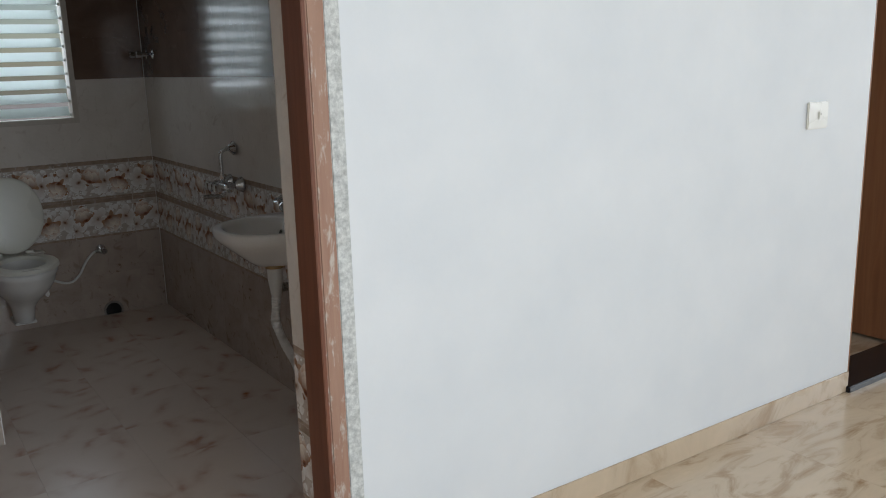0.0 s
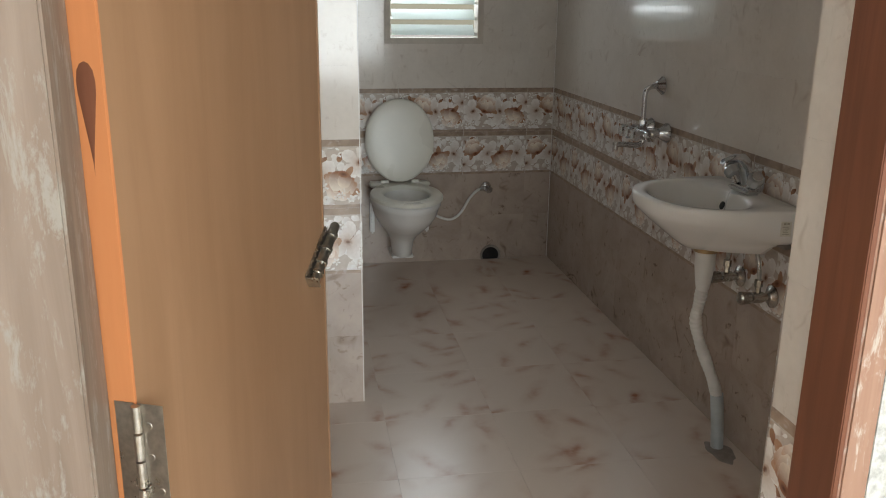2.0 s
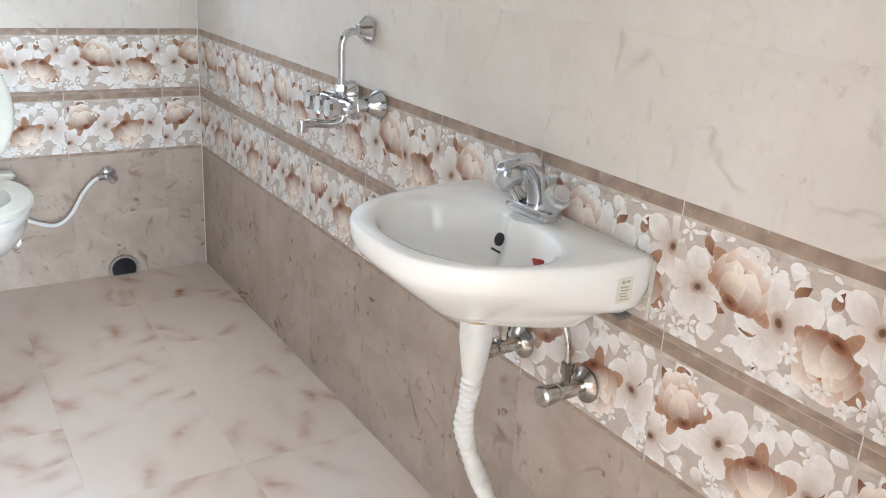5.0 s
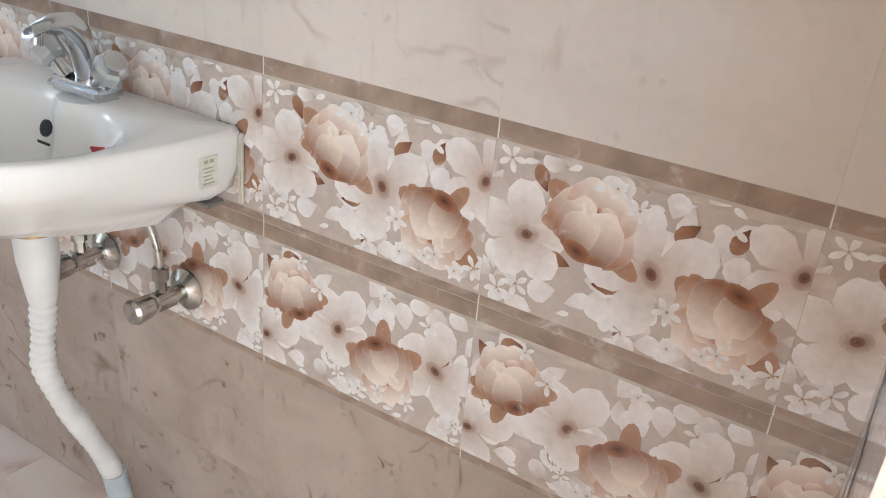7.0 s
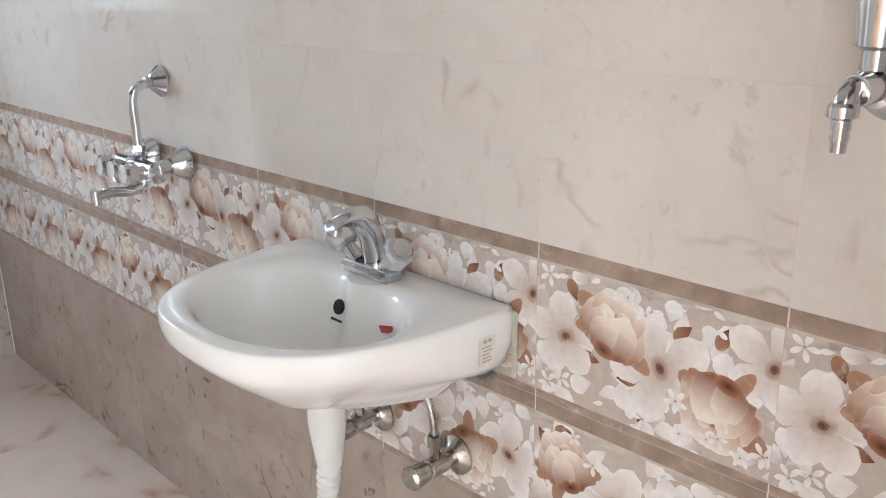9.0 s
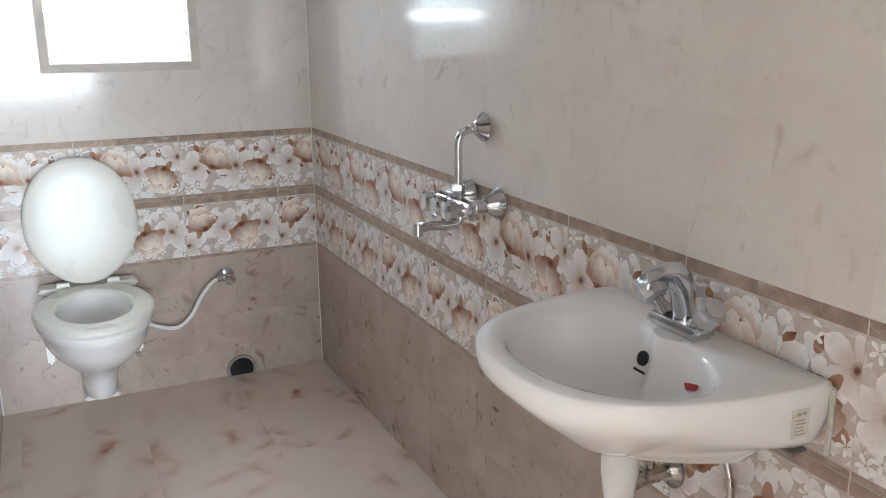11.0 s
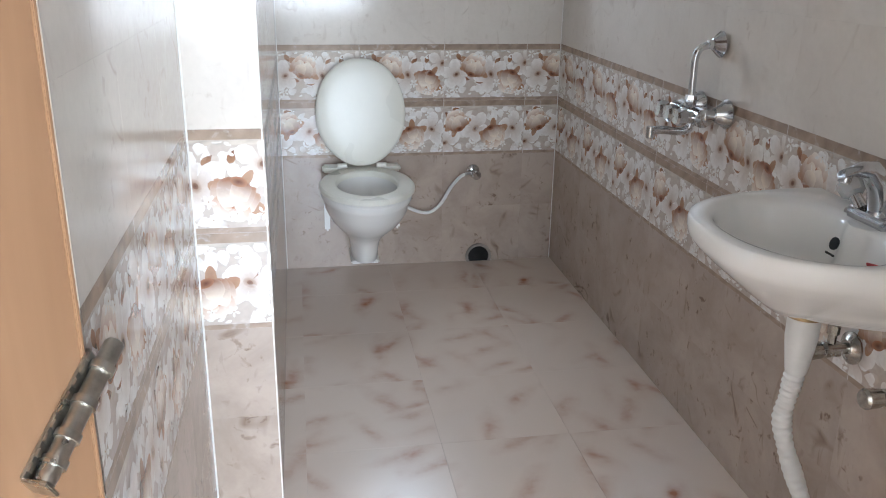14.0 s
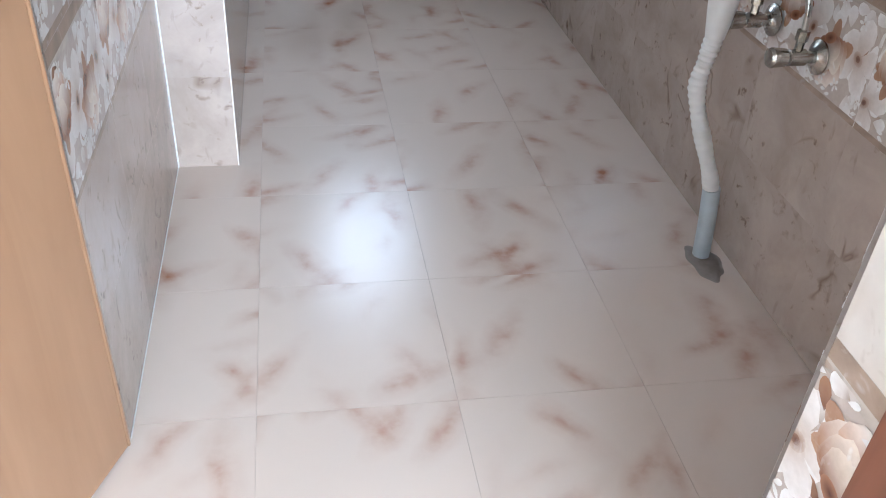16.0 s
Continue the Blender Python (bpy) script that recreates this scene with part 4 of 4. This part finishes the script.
def flower_master(kind):
    """One printed tile, lying in u, v with its face at w = TT."""
    rnd = random.Random(5 + kind)
    bm = bmesh.new()
    lay = bm.verts.layers.float_color.new("print")
    g = GAP / 2
    add_box(bm, (g, g, 0), (TW - g, TH - g, TT), 0.00015)
    bm.verts.ensure_lookup_table()
    for v in bm.verts:
        v[lay] = (0.58, 0.50, 0.44, 1)
    lv = Levels(TT + 0.00005)
    lo_s, hi_s = 0.013, 0.024

    def strip(v0, v1, colour):
        w, n = lv.up(), 14
        cells = [[bm.verts.new((g + 0.0002 + (TW - 2 * g - 0.0004) * i / n, v, w)) for i in range(n + 1)] for v in (v0, v1)]
        for row in cells:
            for v in row:
                k = rnd.uniform(0.72, 1.12)
                v[lay] = (*[c * k for c in colour], 1)
        for i in range(n):
            bm.faces.new((cells[0][i], cells[0][i + 1], cells[1][i + 1], cells[1][i]))
    strip(TH - hi_s - g, TH - g - 0.0004, (0.40, 0.30, 0.23))
    strip(g + 0.0004, lo_s, (0.42, 0.32, 0.25))
    strip(TH - hi_s - 0.012, TH - hi_s - 0.001, (0.62, 0.55, 0.48))
    w = lv.up()
    for v0, v1 in ((TH - hi_s - g, TH - g - 0.0004), (g + 0.0004, lo_s)):
        tick = [bm.verts.new((x, v, w)) for x, v in ((g + 0.0006, v0), (g + 0.0024, v0), (g + 0.0019, v1), (g + 0.0006, v1))]
        for v in tick:
            v[lay] = (0.80, 0.77, 0.72, 1)
        bm.faces.new(tick)
    v0, v1 = lo_s + 0.004, TH - hi_s - 0.008
    pr = bmesh.new()
    pl = pr.verts.layers.float_color.new("print")
    at = lambda u, v: (u * TW, v0 + v * (v1 - v0))
    for _ in range(62):
        x, y = at(rnd.random(), rnd.random())
        petal(pr, pl, x, y, rnd.uniform(0, 6.28), rnd.uniform(0.025, 0.045), rnd.uniform(0.018, 0.034), lv.up(), rnd.choice([MIST, (0.44, 0.34, 0.27), (0.70, 0.66, 0.63)]), rnd.choice([(0.86, 0.83, 0.80), (0.92, 0.90, 0.88), (0.62, 0.53, 0.46)]))
    for _ in range(34):
        x, y = at(rnd.random(), rnd.random())
        petal(pr, pl, x, y, rnd.uniform(0, 6.28), rnd.uniform(0.03, 0.055), rnd.uniform(0.02, 0.036), lv.up(), (0.74, 0.68, 0.63), (0.92, 0.90, 0.88), 0.15)
    for _ in range(10):
        x, y = at(rnd.random(), rnd.random())
        petal(pr, pl, x, y, rnd.uniform(0, 6.28), 0.034, 0.020, lv.up(), (0.16, 0.06, 0.03), (0.40, 0.22, 0.13))
    if kind == 0:
        roses = ((0.36, 0.66, 0.052, 1.2), (0.80, 0.36, 0.055, -1.9))
        lilies = ((0.15, 0.50, 0.066, 0.4), (0.57, 0.50, 0.070, 2.0), (0.98, 0.75, 0.060, 1.2))
    else:
        roses = ((0.17, 0.68, 0.052, 1.9), (0.62, 0.36, 0.055, -1.2))
        lilies = ((0.40, 0.52, 0.068, 1.0), (0.86, 0.52, 0.066, 2.6), (0.02, 0.2, 0.060, 0.3))
    for u, v, r, a in lilies:
        lily(pr, pl, lv, *at(u, v), r, a, rnd)
    for u, v, r, a in roses:
        for s in (-1, 1, 0.75):
            petal(pr, pl, *at(u, v), a + s * rnd.uniform(1.5, 2.9), r * rnd.uniform(1.2, 1.5), r * rnd.uniform(0.4, 0.65), lv.up(), (0.15, 0.055, 0.028), (0.46, 0.27, 0.17))
        rose(pr, pl, lv, *at(u, v), r, a, rnd)
    for _ in range(12):
        x, y = at(rnd.random(), rnd.choice([0.08, 0.15, 0.85, 0.95, rnd.random()]))
        starlet(pr, pl, lv, x, y, rnd.uniform(0.012, 0.019), rnd.uniform(0, 6))
    for _ in range(16):
        x, y = at(rnd.random(), rnd.choice([0.0, 0.05, 0.9, 0.97]))
        petal(pr, pl, x, y, rnd.uniform(-0.6, 0.6) + rnd.choice([0, math.pi]), 0.018, 0.008, lv.up(), (0.82, 0.80, 0.78), (0.90, 0.89, 0.87))
    for co, no in (((g + 0.0002, 0, 0), (-1, 0, 0)), ((TW - g - 0.0002, 0, 0), (1, 0, 0)), ((0, v0 - 0.003, 0), (0, -1, 0)), ((0, v1 + 0.004, 0), (0, 1, 0))):
        bmesh.ops.bisect_plane(pr, geom=pr.verts[:] + pr.edges[:] + pr.faces[:], plane_co=co, plane_no=no, clear_outer=True)
    tmp = bpy.data.meshes.new("print")
    pr.to_mesh(tmp)
    pr.free()
    bm.from_mesh(tmp)
    return bm


MASTERS = {}
MESHES = {}


def tile_mesh(kind, a, b, z0, z1):
    """The tile between a and b along its length and z0 and z1 up its height, cut from a whole one."""
    key = (kind, round(a, 3), round(b, 3), round(z0, 3), round(z1, 3))
    if key in MESHES:
        return MESHES[key]
    if kind in (0, 1):
        if kind not in MASTERS:
            bm = flower_master(kind)
            me = bpy.data.meshes.new("flower_tile")
            bm.to_mesh(me)
            bm.free()
            MASTERS[kind] = me
        bm = bmesh.new()
        bm.from_mesh(MASTERS[kind])
        for x, n in ((a, -1), (b, 1)):
            if 0.002 < x < TW - 0.002:
                bmesh.ops.bisect_plane(bm, geom=bm.verts[:] + bm.edges[:] + bm.faces[:], plane_co=(x, 0, 0), plane_no=(n, 0, 0), clear_outer=True)
    else:
        g = GAP / 2
        bm = boxed((a + g, z0 + g, 0), (b - g, z1 - g, TT), 0.00015)
    me = bpy.data.meshes.new("tile")
    bm.to_mesh(me)
    bm.free()
    me.materials.append(PRINT if kind in (0, 1) else {2: TAUPE, 3: CREAM, 4: BROWN}[kind])
    MESHES[key] = me
    return me


ROWS = [(0.0, 0.268, 2), (0.268, Z0, 2), (Z0, Z1, 1), (Z1, Z2, 0), (1.0, 1.25, 3), (1.25, 1.5, 3), (1.5, 1.75, 4), (1.75, 2.0, 4), (2.0, 2.25, 3), (2.25, HB, 3)]


def tile_wall(wall, origin, along, length, phase, hole=None, rows=ROWS):
    """Tiles from origin along a level direction; phase: where the first joint lies. hole: (a, b, z0, z1) left open."""
    d = Vector(along)
    up = Vector((0, 0, 1))
    out = d.cross(up)
    base = Matrix((( d.x, up.x, out.x, origin[0]), (d.y, up.y, out.y, origin[1]), (d.z, up.z, out.z, 0), (0, 0, 0, 1)))
    k0 = math.floor(-phase / TW) - 1
    for z0, z1, kind in rows:
        for k in range(k0, k0 + int(length / TW) + 4):
            s = phase + k * TW
            a, b = max(0.0, s), min(length, s + TW)
            if b - a < 0.004:
                continue
            cells = [(a, b, z0, z1)]
            if hole:
                h0, h1, g0, g1 = hole
                cut = []
                for (p, q, r, t) in cells:
                    if q <= h0 or p >= h1 or t <= g0 or r >= g1:
                        cut.append((p, q, r, t))
                        continue
                    if p < h0:
                        cut.append((p, h0, r, t))
                    if q > h1:
                        cut.append((h1, q, r, t))
                    m0, m1 = max(p, h0), min(q, h1)
                    if r < g0:
                        cut.append((m0, m1, r, g0))
                    if t > g1:
                        cut.append((m0, m1, g1, t))
                cells = cut
            for p, q, r, t in cells:
                if q - p < 0.004 or t - r < 0.004:
                    continue
                if kind in (0, 1):
                    me, m = tile_mesh(kind, p - s, q - s, 0, TH), base @ Matrix.Translation((s, z0, 0))
                else:
                    me, m = tile_mesh(kind, 0, q - p, 0, t - r), base @ Matrix.Translation((p, r, 0))
                ob = new("tile", me)
                ob.parent = wall
                ob.matrix_local = m


IN = 0.010                   # tiles are bedded in the shell, their faces 2 mm proud of it
tile_wall(wall_right, (IN, 0.0, 0), (0, -1, 0), -YF, 2.956 - 8 * TW)
tile_wall(wall_back, (XP - 0.004, IN, 0), (1, 0, 0), -XP + 0.004, -0.02, (WX0 - XP + 0.004, WX1 - XP + 0.004, WZ0, WZ1))
tile_wall(wall_jog, (XP - IN, YP + 0.002, 0), (0, 1, 0), -YP - 0.002, 0.10)
tile_wall(wall_jog, (XL + 0.001, YP + IN, 0), (1, 0, 0), XP - XL + 0.001, -0.20)
tile_wall(wall_left, (XL - IN, -2.775, 0), (0, 1, 0), YP + 2.775, -0.03)
# white grout run into the corners and along the side wall's foot
for lo, hi in (((-0.003, -0.0030, 0), (-0.0002, -0.0002, 2.6)), ((XL + 0.0002, YP - 0.004, 0), (XL + 0.004, YP - 0.0002, 2.6)),
               ((XP - 0.0022, YP - 0.0010, 0), (XP + 0.0010, YP + 0.0020, 2.6)), ((XL + 0.0002, -2.775, 0.0002), (XL + 0.0025, YP - 0.005, 0.002)),
               ((XP + 0.0002, -0.0030, 0), (XP + 0.003, -0.0002, 2.6))):
    tagged(link("trim", boxed(lo, hi), CORNER), "thin line of white grout in the tile corner", "trim", kind="structure")
# the doorway's return and the narrow wall beside it
tile_wall(wall_front, (OPEN_R + 0.006, RET1, 0), (0, -1, 0), RET1 - RET0, -0.05, None, [(0.02, 0.264, 0), (0.264, 0.508, 1), (0.508, 0.752, 0), (0.752, 1.0, 3), (1.0, 1.25, 3), (1.25, 1.5, 3), (1.5, 1.75, 3), (1.75, OPEN_H, 3)])
tile_wall(wall_front, (0.0, YF + 0.0005, 0), (-1, 0, 0), -OPEN_R, 0.0)


def floor_tiles(owner, x0, x1, y0, y1, jx, jy, sx, sy, material, hole=None):
    cache = {}
    kx, ky = math.floor((x0 - jx) / sx), math.floor((y0 - jy) / sy)
    for i in range(kx, kx + int((x1 - x0) / sx) + 3):
        for j in range(ky, ky + int((y1 - y0) / sy) + 3):
            a, b = max(x0, jx + i * sx), min(x1, jx + (i + 1) * sx)
            c, d = max(y0, jy + j * sy), min(y1, jy + (j + 1) * sy)
            if b - a < 0.01 or d - c < 0.01:
                continue
            key = (round(b - a, 3), round(d - c, 3))
            if key not in cache:
                me = bpy.data.meshes.new("floor_tile")
                bm = boxed((0.0003, 0.0003, -0.012), (b - a - 0.0003, d - c - 0.0003, 0.0), 0.0003)
                bm.to_mesh(me)
                bm.free()
                me.materials.append(material)
                cache[key] = me
            ob = new("tile", cache[key])
            ob.parent = owner
            ob.matrix_local = Matrix.Translation((a, c, 0))


floor_tiles(bpy.data.objects["floor_1"], -2.0, 0.0, YO, 0.0, -0.381, -1.142, 0.396, 0.4, FLOOR_BATH)
floor_tiles(bpy.data.objects["floor_2"], -3.0, 3.4, -6.2, YO, 0.10, YO - 0.02, 0.6, 0.6, FLOOR_HALL)
for lo, hi in (((-3.6, -8.1, -0.012), (5.2, -6.2, 0)), ((-3.6, -6.2, -0.012), (-3.0, YO, 0)), ((3.4, -6.2, -0.012), (5.2, YO, 0))):
    tagged(link("hall_floor", boxed(lo, hi), FLOOR_HALL), "beige stone floor of the hall", "floor", kind="structure")
